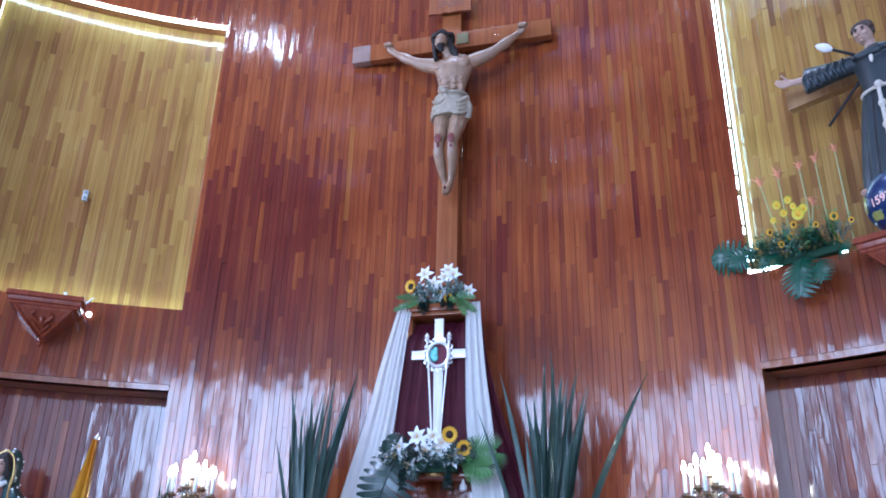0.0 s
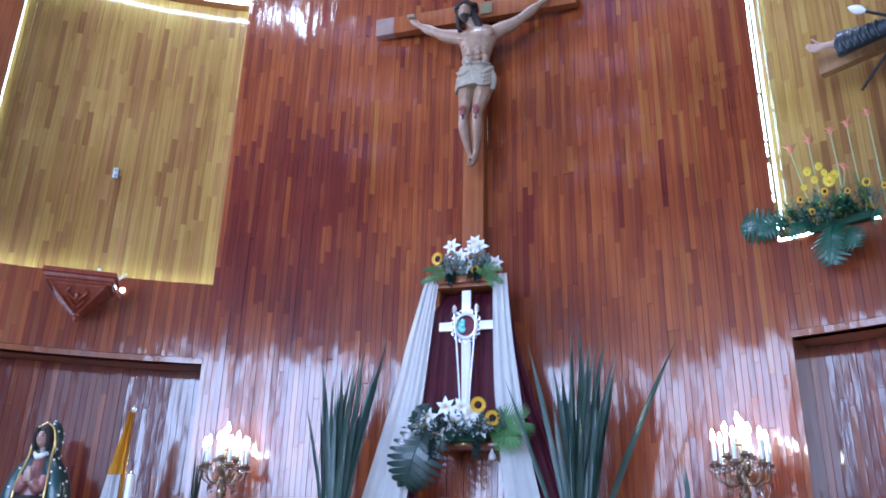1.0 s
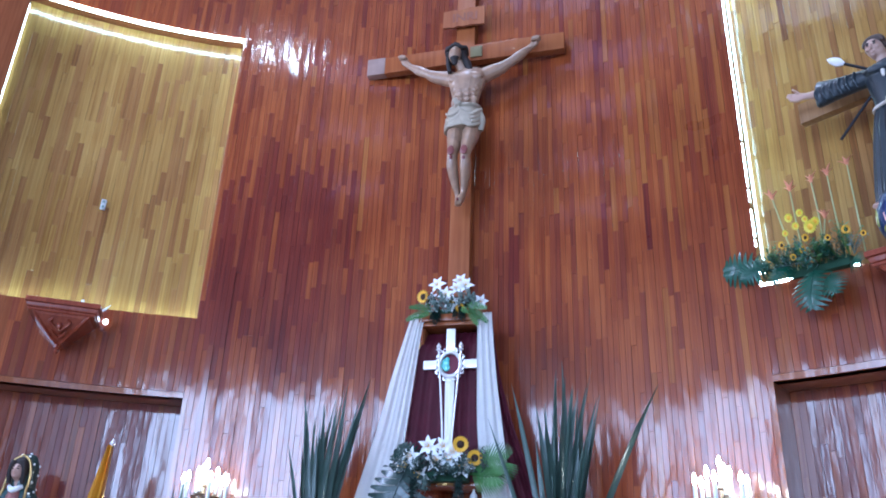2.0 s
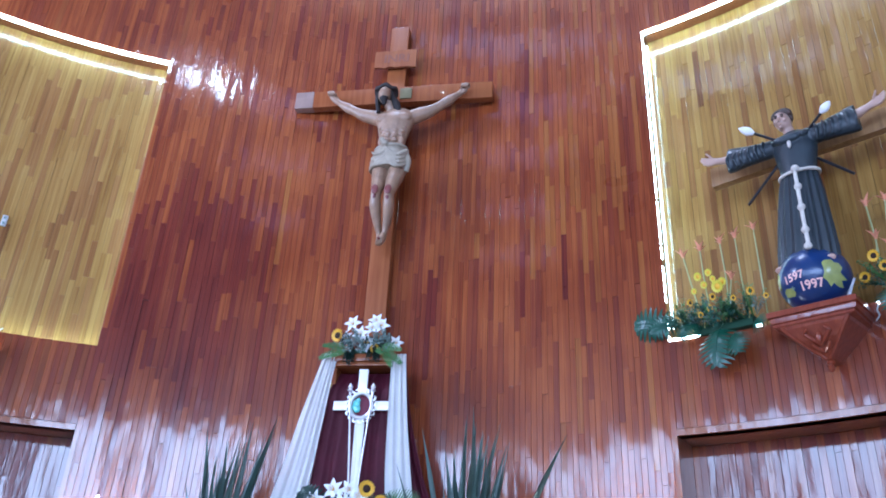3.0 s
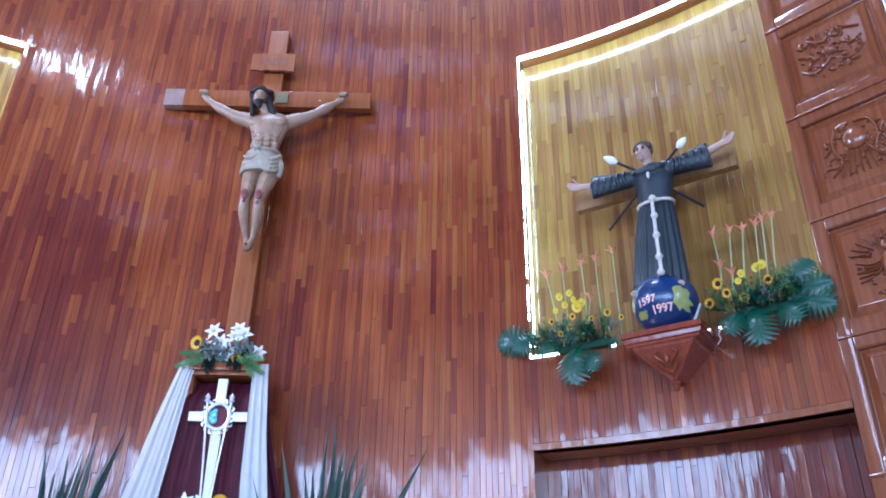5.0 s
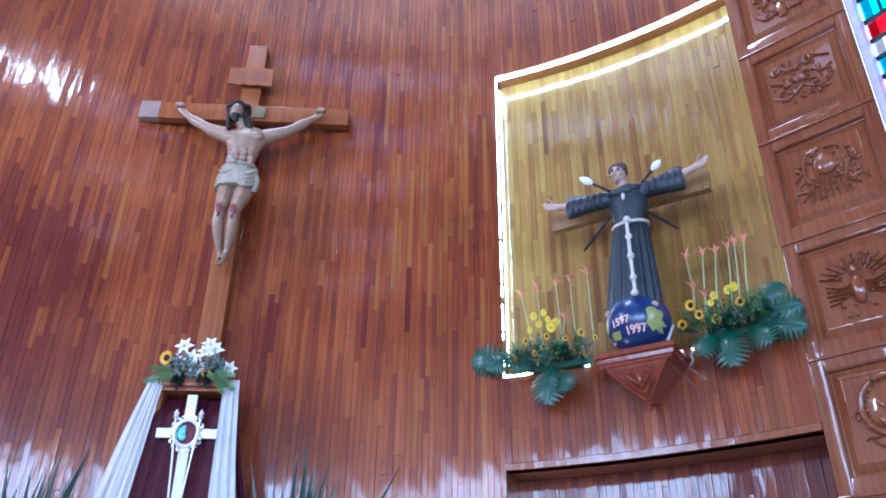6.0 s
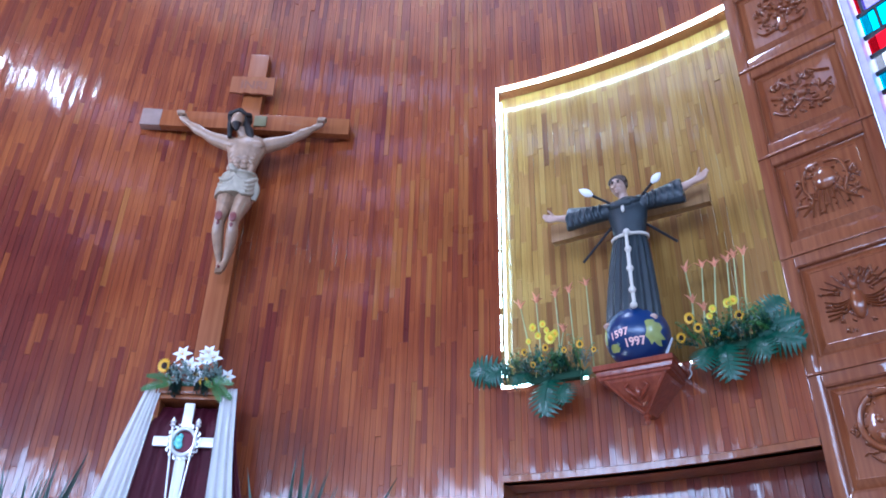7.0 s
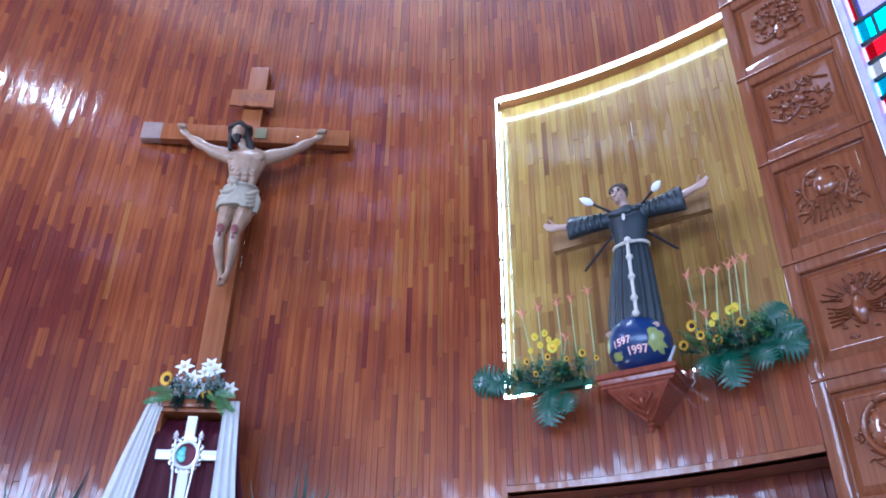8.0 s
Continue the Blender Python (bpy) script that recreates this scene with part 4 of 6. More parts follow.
for s in (-1, 1):
    ball(fl, (0.033 + 0.022 * s, Y - 0.094, 5.125), 0.015, 0.010, 0.007)
    ball(fl, (0.033 + 0.030 * s, Y - 0.088, 5.088), 0.015, 0.012, 0.012)
ball(fl, (0.030, Y - 0.092, 5.06), 0.016, 0.010, 0.006)
ball(fl, (0.030, Y - 0.085, 5.038), 0.014, 0.012, 0.010)
flesh = fuse(fl, 0.0055, 1)
hr = bmesh.new()
ball(hr, (0.038, Y - 0.006, 5.15), 0.064, 0.066, 0.060)
for s in (-1, 1):
    ball(hr, (0.034 + 0.022 * s, Y - 0.103, 5.128), 0.016, 0.010, 0.006)
    ball(hr, (0.034 + 0.022 * s, Y - 0.100, 5.112), 0.012, 0.008, 0.005)
    tube(hr, [(0.038 + 0.058 * s, Y - 0.03, 5.16, 0.014, 0.02), (0.040 + 0.058 * s, Y - 0.03, 5.10, 0.010, 0.014)], seg=8, k=2)
for i in range(14):
    a = math.pi * i / 13
    ball(hr, (0.038 + 0.06 * math.cos(a), Y - 0.05, 5.15 + 0.045 * math.sin(a)), 0.016, 0.02, 0.016, u=8, v=6)
tuft = fuse(hr, 0.006, 1)
rope = bmesh.new()
tube(rope, [(0.07 + 0.128 * math.cos(a), Y + 0.098 * math.sin(a), 4.665 + 0.010 * math.sin(a), 0.014, 0.014) for a in [2 * math.pi * i / 16 for i in range(17)]], seg=8, k=2)
for dx in (-0.004, 0.004):
    tube(rope, [(0.075 + dx, Y - 0.108, 4.67, 0.010, 0.010), (0.078 + dx, Y - 0.122, 4.45, 0.010, 0.010), (0.080 + dx, Y - 0.128, 4.25, 0.010, 0.010), (0.085 + dx, Y - 0.135, 4.06, 0.010, 0.010)], seg=8, k=4)
for z, y in ((4.665, -0.112), (4.52, -0.118), (4.36, -0.125), (4.19, -0.13), (4.07, -0.135)):
    ball(rope, (0.08, Y + y, z), 0.027, 0.024, 0.026)
for bx in ((0.055, 0.082, 4.855, 4.895), (0.062, 0.075, 4.84, 4.91)):
    box(rope, bx[0], bx[1], Y - 0.108, Y - 0.092, bx[2], bx[3])
fig = bmesh.new()
merge(fig, robe, 0)
merge(fig, flesh, 1)
merge(fig, tuft, 2)
merge(fig, fuse(rope, 0.006, 1), 3)
tagged(part("saint_statue", fig, [M_ROBE, M_SKIN_SAINT, M_HAIR_SAINT, M_ROPE], smooth=80, m=BAY), "friar statue in dark habit with cord, arms spread, on a globe", "statue")

sx = holder("wooden_beam", BAY @ Matrix.Translation((0.025, -0.13, 4.975)), "plain brown wooden cross behind the friar statue", "cross")
bm = bmesh.new()
box(bm, -0.625, 0.62, -0.035, 0.035, -0.082, 0.082, 0.005)
part("cross_beam", bm, wood("oiled_wood", (0.10, 0.05, 0.02), (0.20, 0.11, 0.045), (0.30, 0.17, 0.07), source="", grain=0.4, coat=0.2), sx)
bm = bmesh.new()
box(bm, -0.07, 0.07, 0.0, 0.30, -1.0, 0.06, 0.005)
part("upright_beam", bm, M_BEAM, sx)
for p0, p1, head in (((-0.235, -0.43, 5.12), (-0.03, -0.36, 4.97), True), ((0.37, -0.40, 5.085), (0.20, -0.35, 4.97), True), ((-0.04, -0.30, 4.82), (-0.315, -0.26, 4.59), False), ((0.14, -0.30, 4.82), (0.39, -0.24, 4.585), False)):
    h = holder("lance", BAY, "dark lance with a white flame-shaped tip" if head else "dark iron lance shaft behind the friar statue", "lance", "lances through the friar statue")
    bm = bmesh.new()
    a, c = Vector(p0), Vector(p1)
    w = (c - a)
    s0 = a + w * 0.38 if head else a
    tube(bm, [(*s0, 0.010, 0.010), (*c, 0.010, 0.010)], seg=8, k=1)
    part("shaft", bm, M_IRON, h)
    if head:
        bm = bmesh.new()
        tube(bm, [(*(a - w * 0.03), 0.004, 0.004), (*(a + w * 0.08), 0.022, 0.014), (*(a + w * 0.26), 0.030, 0.018), (*(a + w * 0.42), 0.011, 0.010)], seg=10)
        part("tip", bm, M_ARROW, h, "white tip")

# small switch on the left niche board
sw = holder("wall_switch", on_wall(-34.1, 4.80, R + D_NICHE - 0.012), "small white wall socket on the niche boards", "switch")
bm = bmesh.new()
box(bm, -0.022, 0.022, -0.012, 0.012, -0.05, 0.05, 0.005)
part("plate", bm, plain("grey_plastic", (0.40, 0.40, 0.40), 0.4), sw)
for z in (-0.025, 0.025):
    bm = bmesh.new()
    box(bm, -0.010, 0.010, -0.016, -0.010, z - 0.012, z + 0.012, 0.003)
    part("button", bm, M_DUSTY, sw)

# ---------- wall shrine with drapes ----------
SHR = pose(-0.088, 5.75, 0.012)
shrine = holder("wall_shrine", SHR, "open wooden shrine box on the wall with a shelf", "shrine")
bm = bmesh.new()
box(bm, -0.245, 0.245, -0.02, 0.36, 3.605, 3.635, 0.005)
box(bm, -0.26, 0.26, -0.035, 0.36, 3.637, 3.70, 0.010)
part("top", bm, M_BEAM, shrine)
for s in (-1, 1):
    bm = bmesh.new()
    box(bm, min(s * 0.224, s * 0.242), max(s * 0.224, s * 0.242), 0.02, 0.36, 2.40, 3.604, 0.004)
    part("side_post", bm, M_BEAM, shrine)
    bm = bmesh.new()
    box(bm, min(s * 0.285, s * 0.297), max(s * 0.285, s * 0.297), 0.12, 0.135, 3.30, 3.52, 0.003)
    part("brass_rod", bm, M_GOLD, shrine, "thin brass rod")
bm = bmesh.new()
box(bm, -0.26, 0.27, -0.06, 0.36, 2.365, 2.40, 0.006)
part("shelf", bm, M_TRIM, shrine)


def drape(rows, folds, depth, n=40, seed=0, thick=0.004):
    """Hanging cloth: rows of left x, right x, y, z; folds run down it."""
    rng = random.Random(seed)
    ph = [rng.uniform(0, 6.3) for _ in range(3)]
    pts = smooth_path(rows, 6)
    bm = bmesh.new()
    grid = []
    for p in pts:
        line = []
        for j in range(n + 1):
            u = j / n
            wob = math.sin(folds * 2 * math.pi * u + ph[0]) * 0.6 + math.sin(folds * 1.7 * 2 * math.pi * u + ph[1] + p[3]) * 0.3 + math.sin(folds * 3.1 * math.pi * u + ph[2]) * 0.25
            line.append(bm.verts.new((p[0] + (p[1] - p[0]) * u, p[2] + depth * wob, p[3])))
        grid.append(line)
    for q, s in zip(grid, grid[1:]):
        for j in range(n):
            bm.faces.new((q[j], q[j + 1], s[j + 1], s[j]))
    got = bmesh.ops.solidify(bm, geom=bm.faces[:], thickness=thick)
    return bm


bm = drape([(-0.222, 0.222, 5.86, 3.59), (-0.222, 0.222, 5.80, 3.52), (-0.255, 0.245, 5.745, 3.42), (-0.275, 0.250, 5.745, 3.2), (-0.320, 0.262, 5.745, 2.8), (-0.345, 0.290, 5.745, 2.42)], 5, 0.012, 60, 4)
dr = holder("maroon_backcloth", pose(-0.095, 0, 0), "dark maroon cloth hanging at the back of the shrine", "cloth")
part("cloth", bm, M_MAROON_CLOTH, dr, smooth=80)
bm = drape([(-0.322, -0.205, 5.735, 3.722), (-0.355, -0.222, 5.70, 3.55), (-0.446, -0.256, 5.69, 3.2), (-0.535, -0.300, 5.68, 2.8), (-0.640, -0.350, 5.66, 2.4), (-0.745, -0.390, 5.64, 2.0), (-0.83, -0.43, 5.62, 1.69)], 3.2, 0.010, 60, 1)
dr = holder("white_drape", pose(-0.095, 0, 0), "white satin drape falling from the shrine top", "drape", "white drapes of the shrine")
part("cloth", bm, M_WHITE_CLOTH, dr, smooth=80)
bm = drape([(0.225, 0.338, 5.735, 3.71), (0.232, 0.355, 5.70, 3.55), (0.238, 0.387, 5.69, 3.2), (0.250, 0.440, 5.68, 2.8), (0.290, 0.500, 5.66, 2.4), (0.330, 0.590, 5.64, 2.0), (0.36, 0.67, 5.62, 1.69)], 2.8, 0.009, 60, 2)
dr = holder("white_drape", pose(-0.095, 0, 0), "white satin drape falling from the shrine top", "drape", "white drapes of the shrine")
part("cloth", bm, M_WHITE_CLOTH, dr, smooth=80)
bm = drape([(0.26, 0.335, 5.79, 3.60), (0.28, 0.40, 5.79, 3.2), (0.30, 0.51, 5.78, 2.8), (0.34, 0.66, 5.77, 2.4), (0.40, 0.80, 5.75, 2.0), (0.44, 0.90, 5.74, 1.69)], 4, 0.015, 40, 3)
dr = holder("maroon_drape", pose(-0.095, 0, 0), "dark maroon drape behind the white one", "drape", "maroon drapes of the shrine")
part("cloth", bm, M_MAROON_CLOTH, dr, smooth=80)
bm = drape([(-0.60, -0.42, 5.80, 2.3), (-0.70, -0.35, 5.77, 2.0), (-0.78, -0.36, 5.74, 1.69)], 3, 0.012, 30, 6)
dr = holder("maroon_drape", pose(-0.095, 0, 0), "dark maroon drape behind the white one", "drape", "maroon drapes of the shrine")
part("cloth", bm, M_MAROON_CLOTH, dr, smooth=80)

# monstrance: white cross, ring, two rods
mon = holder("monstrance_cross", pose(-0.070, 5.70, 2.402), "white and silver standing cross with a round glass centre", "cross")
bm = bmesh.new()
box(bm, -0.036, 0.036, -0.015, 0.015, 0.98, 1.17, 0.006)
part("upper_arm", bm, M_WHITE_ENAMEL, mon)
bm = bmesh.new()
tube(bm, [(0, 0, 0.0, 0.026, 0.015), (0, 0, 0.79, 0.038, 0.015)], seg=4, k=1)
part("foot_arm", bm, M_WHITE_ENAMEL, mon, smooth=None)
for s in (-1, 1):
    bm = bmesh.new()
    box(bm, min(s * 0.105, s * 0.215), max(s * 0.105, s * 0.215), -0.015, 0.015, 0.85, 0.92, 0.006)
    part("side_arm", bm, M_WHITE_ENAMEL, mon)
bm = bmesh.new()
tube(bm, [(0.085 * math.cos(a), -0.01, 0.885 + 0.095 * math.sin(a), 0.018, 0.016) for a in [2 * math.pi * i / 20 for i in range(21)]], seg=10, k=2, ref=(0, 1, 0))
part("ring", bm, M_SILVER, mon)
for i in range(18):
    bm = bmesh.new()
    a = 2 * math.pi * i / 18
    tube(bm, [(0.10 * math.cos(a), -0.012, 0.885 + 0.11 * math.sin(a), 0.008, 0.006), (0.122 * math.cos(a + 0.12), -0.012, 0.885 + 0.132 * math.sin(a + 0.12), 0.010, 0.008), (0.118 * math.cos(a + 0.28), -0.012, 0.885 + 0.128 * math.sin(a + 0.28), 0.003, 0.003)], seg=6, k=2)
    part("scroll", bm, M_SILVER, mon)
bm = bmesh.new()
ball(bm, (0, 0.004, 0.885), 0.072, 0.008, 0.08)
part("glass_disc", bm, M_MAROON_CLOTH, mon, "dark round centre")
bm = bmesh.new()
for x, z, r in ((-0.035, 0.90, 0.030), (-0.028, 0.86, 0.028), (-0.045, 0.875, 0.026), (-0.022, 0.925, 0.018)):
    ball(bm, (x, -0.012, z), r, 0.010, r * 1.1, u=10, v=6)
part("enamel_figure", bm, M_TEAL, mon, "turquoise enamel inlay")
for s in (-1, 1):
    bm = bmesh.new()
    tube(bm, [(0.022 * s, -0.03, 0.05, 0.006, 0.006), (0.045 * s, -0.03, 0.45, 0.007, 0.007), (0.088 * s, -0.03, 0.985, 0.007, 0.007)], seg=8, k=3)
    rod = part("silver_rod", bm, M_SILVER, mon)
    bm = bmesh.new()
    lathe(bm, [(0.008, 0), (0.022, 0.012), (0.012, 0.024), (0.020, 0.036), (0.014, 0.05), (0.003, 0.068)], (0.089 * s, -0.03, 0.985), 12)
    part("finial", bm, M_SILVER, rod)
bm = bmesh.new()
lathe(bm, [(0.07, -0.018), (0.075, 0.0), (0.05, 0.02), (0.02, 0.05), (0.018, 0.09)])
part("foot", bm, M_GOLD, mon, "gilt foot")
bm = bmesh.new()
lathe(bm, [(0.016, 0), (0.03, 0.012), (0.026, 0.04), (0.012, 0.06), (0.006, 0.085)], (0, 0, 0), 12)
bell = part("hanging_bell", bm, M_PLASTIC, None, m=pose(0.14, 5.675, 2.278))
tagged(bell, "small white bell hanging under the shelf", "bell")

# ---------- flower and leaf meshes, shared ----------
def petal(bm, m, length, width, curl, mi=0, rows=5, cup=0.25):
    """A pointed petal or leaf along local z, bending towards local -y."""
    line = []
    for i in range(rows + 1):
        t = i / rows
        w = width * math.sin(math.pi * min(1, 0.12 + 0.88 * t) ** 0.9) * (1 if t < 0.99 else 0.05)
        z, y = length * (t - 0.12 * curl * t * t), -curl * length * t * t * 0.5
        line.append([bm.verts.new(m @ Vector((x, y + cup * abs(x), z))) for x in (-w / 2, 0, w / 2)])
    for q, s in zip(line, line[1:]):
        for j in (0, 1):
            bm.faces.new((q[j], q[j + 1], s[j + 1], s[j])).material_index = mi


def lily_mesh():
    bm = bmesh.new()
    for i in range(6):
        petal(bm, pose(0, 0, 0, 0, 0, 60 * i) @ pose(0, -0.006, 0.0, 40 + 12 * (i % 2), 0, 0), 0.090, 0.050, 1.1)
    tube(bm, [(0, 0, -0.06, 0.006, 0.006), (0, 0, 0.0, 0.014, 0.014)], seg=8, k=1)
    for i in range(5):
        a = 2 * math.pi * i / 5
        tube(bm, [(0, 0, 0, 0.002, 0.002), (0.02 * math.cos(a), 0.02 * math.sin(a), 0.05, 0.002, 0.002), (0.022 * math.cos(a), 0.022 * math.sin(a), 0.056, 0.005, 0.005)], seg=5, k=1, mi=1)
    return mesh_of(bm, "lily", M_PETAL, M_YELLOW, smooth=60)


def sunflower_mesh(mi_petals, r=0.055, name="sunflower", heart=M_SEED):
    bm = bmesh.new()
    for ring, tilt in ((0, 72), (1, 60)):
        for i in range(14):
            petal(bm, pose(0, 0, 0.004 * ring, 0, 0, 360 / 14 * (i + 0.5 * ring)) @ pose(0, -r * 0.42, 0, tilt, 0, 0), r * 0.68, r * 0.36, 0.3, 0, 3)
    ball(bm, (0, 0, 0.004), r * 0.50, r * 0.50, r * 0.22, 1, 12, 8)
    return mesh_of(bm, name, mi_petals, heart, smooth=60)


def monstera_mesh(size, material, cut=0.42, lobe=0.70, name="monstera_leaf"):
    """A split leaf: lobes along a midrib that runs along local z, face towards -y."""
    bm = bmesh.new()
    n = 9
    def mid(t):
        return Vector((0, -0.10 * size * math.sin(t * 2.6) + 0.16 * size * t * t, size * t))
    for s in (-1, 1):
        prev = None
        for i in range(n):
            t0, t1 = i / n, (i + lobe) / n
            half = size * 0.58 * math.sin(math.pi * (0.16 + 0.76 * (i + 0.5) / n)) ** 0.75
            lean = 0.28 + 0.5 * i / n
            a, c = mid(t0), mid((i + 1) / n)
            def out(t, k, w):
                p = mid(t)
                return Vector((s * half * k * math.cos(lean), p.y + 0.16 * size * k * k, p.z + half * k * math.sin(lean) * 0.9 - size * 0.10 * k * k)) + Vector((0, 0, w))
            row = []
            for k, sh in ((0.0, 0), (cut * 0.5, 0.0), (cut - 0.02, 0.002), (0.78, 0.010), (1.0, 0.045)):
                q0, q1 = out(t0, k, sh * size * 0.6), out((i + 1) / n if k < cut else t1, k, -sh * size * 0.6)
                row.append((bm.verts.new(q0), bm.verts.new(q1)))
            for (p0, p1), (r0, r1) in zip(row, row[1:]):
                bm.faces.new((p0, r0, r1, p1))
    tube(bm, [(*(mid(t) + Vector((0, -0.004, 0))), 0.006 * (1.1 - t), 0.006 * (1.1 - t)) for t in (0, 0.3, 0.6, 0.9)], seg=6, k=2)
    tube(bm, [(0, 0.10 * size, -0.25 * size, 0.006, 0.006), (0, 0.02, -0.1 * size, 0.006, 0.006), (0, 0, 0, 0.006, 0.006)], seg=6, k=2)
    return mesh_of(bm, name, material, smooth=60)


def frond_mesh(length, spread, n, material, droop=0.4, name="palm_leaf"):
    bm = bmesh.new()
    def mid(t):
        return Vector((0, 0.25 * droop * length * t * t, length * t * (1 - 0.2 * droop * t)))
    tube(bm, [(*mid(t), 0.005 * (1.1 - t), 0.005 * (1.1 - t)) for t in (0, 0.25, 0.5, 0.75, 1.0)], seg=6, k=2)
    for i in range(n):
        t = 0.12 + 0.86 * i / n
        for s in (-1, 1):
            ll = spread * math.sin(math.pi * (0.22 + 0.7 * t)) ** 0.7
            m = Matrix.Translation(mid(t)) @ pose(0, 0, 0, 8, s * (62 - 34 * t), 0)
            petal(bm, m, ll, ll * 0.055 + 0.005, -0.35, 0, 4, 0.4)
    return mesh_of(bm, name, material, smooth=60)


def blade_mesh(length, width, bend, twist=0.0):
    bm = bmesh.new()
    line, n = [], 12
    for i in range(n + 1):
        t = i / n
        w = width * (0.55 + 0.45 * math.sin(math.pi * min(1, t * 1.1))) * (1 if t < 0.75 else max(0.03, (1 - t) / 0.25) ** 0.8)
        a = twist * t
        c = Vector((bend * length * t * t, 0.05 * length * t * t, length * t * (1 - 0.25 * abs(bend) * t)))
        d = Vector((math.cos(a), math.sin(a), 0))
        line.append([bm.verts.new(c - d * w / 2), bm.verts.new(c + Vector((-d.y, d.x, 0)) * w * 0.16), bm.verts.new(c + d * w / 2)])
    for q, s in zip(line, line[1:]):
        for j in (0, 1):
            bm.faces.new((q[j], q[j + 1], s[j + 1], s[j]))
    bmesh.ops.solidify(bm, geom=bm.faces[:], thickness=0.0015)
    return mesh_of(bm, "blade", M_FLAX, smooth=50)


def heliconia_mesh(h, seed):
    """A tall thin stalk with a spread of pointed salmon bracts at its head."""
    rng = random.Random(seed)
    bm = bmesh.new()
    tube(bm, [(0, 0, 0, 0.006, 0.006), (rng.uniform(-0.012, 0.02), 0, h * 0.5, 0.006, 0.006), (0, 0, h, 0.005, 0.005)], seg=6, k=3)
    for i in range(5):
        petal(bm, Matrix.Translation((0, 0, h - 0.01)) @ pose(0, 0, 0, 0, 0, 72 * i + 20) @ pose(0, 0, 0, 16 + 9 * (i % 3), 0, 0), 0.105 - 0.009 * i, 0.026, 0.5, 1, 4, 0.6)
    return mesh_of(bm, "heliconia", M_STEM, M_SALMON, smooth=60)


def tuft_mesh(n, length, spread, material, seed, leaf=0.035):
    """A spray of thin stems set with small leaves."""
    rng = random.Random(seed)
    bm = bmesh.new()
    for i in range(n):
        a, k = rng.uniform(0, 6.3), rng.uniform(0.2, 1.0) * spread
        e = Vector((math.cos(a) * k, math.sin(a) * k, length * rng.uniform(0.6, 1.0)))
        tube(bm, [(0, 0, 0, 0.002, 0.002), (*(e * 0.5 + Vector((0, 0, 0.02))), 0.002, 0.002), (*e, 0.001, 0.001)], seg=4, k=2)
        for j in range(7):
            p = e * (0.35 + 0.65 * j / 6)
            petal(bm, Matrix.Translation(p) @ pose(0, 0, 0, rng.uniform(20, 110), 0, rng.uniform(0, 360)), leaf * rng.uniform(0.7, 1.2), leaf * 0.42, 0.4, 0, 3)
    return mesh_of(bm, "sprig", material, smooth=60)


LILY, SUN, DAISY = lily_mesh(), sunflower_mesh(M_YELLOW), sunflower_mesh(M_LEMON, 0.05, "yellow_daisy", M_YELLOW)
MON_D, MON_B = monstera_mesh(0.42, M_LEAF, 0.64, 0.86), monstera_mesh(0.42, M_LEAF_LIT, 0.34, 0.58)
FERN, FAN = frond_mesh(0.36, 0.075, 22, M_FERN), frond_mesh(0.34, 0.22, 14, M_FERN, 0.2)
SPRIG_D, SPRIG_B, SPRIG_G = tuft_mesh(12, 0.16, 0.13, M_LEAF, 1), tuft_mesh(14, 0.20, 0.16, M_LEAF_LIT, 2), tuft_mesh(10, 0.15, 0.10, M_DUSTY, 3, 0.028)
SPRIG_Y = tuft_mesh(9, 0.24, 0.12, M_FERN, 6, 0.032)
TASSEL = tuft_mesh(16, 0.20, 0.035, M_LEAF, 4, 0.03)


def foam(parent, w, d, h):
    bm = bmesh.new()
    box(bm, -w, w, -d, d, 0, h, 0.012)
    part("foam_block", bm, M_FOAM, parent, "dark green floral foam")


# on the shrine top: local x right, y into the wall, z up
fa = holder("flower_arrangement", pose(-0.095, 5.82, 3.70), "white lilies, sunflowers and ferns on the shrine top", "flowers")
foam(fa, 0.13, 0.07, 0.06)
rng = random.Random(11)
for x, z in ((-0.115, 0.27), (0.075, 0.29), (0.12, 0.245), (-0.165, 0.155), (-0.04, 0.175), (0.02, 0.10), (0.24, 0.11), (0.05, 0.225)):
    put("lily", LILY, fa, aim((x, -0.09 + 0.05 * rng.random(), z), (x * 1.2, -0.9, -0.15 + z * 1.2), rng.uniform(0, 60), rng.uniform(0.66, 0.84)))
for x, z, s in ((-0.225, 0.165, 1.0), (0.085, 0.05, 0.7)):
    put("sunflower", SUN, fa, aim((x, -0.10, z), (x * 1.5, -0.9, -0.1), 0, s))
for x, z, turn, tilt, s in ((-0.14, 0.04, -104, 10, 0.85), (-0.13, 0.06, -88, 30, 0.75), (-0.12, 0.03, -118, 35, 0.6), (0.15, 0.05, 118, 10, 0.85), (0.14, 0.07, 98, 25, 0.8), (0.16, 0.04, 140, 20, 0.75), (0.10, 0.05, 125, 45, 0.6)):
    put("fern", FERN, fa, facing((x, -0.13, z), turn + (12 if turn > 0 else -8), tilt, s * 0.78))
for x, z in ((0.16, 0.13), (0.20, 0.06), (-0.10, 0.04), (0.0, 0.04), (-0.05, 0.12), (0.10, 0.10)):
    put("sprig", SPRIG_G, fa, aim((x, -0.08, z), (x, -0.9, 0.25), 30, 0.8))
for i in range(9):
    put("sprig", (SPRIG_D, SPRIG_G, SPRIG_D)[i % 3], fa, aim((-0.18 + 0.045 * i, -0.03, 0.05), (rng.uniform(-0.5, 0.5), -0.4, rng.uniform(0.2, 1)), rng.uniform(0, 360), rng.uniform(0.8, 1.1)))
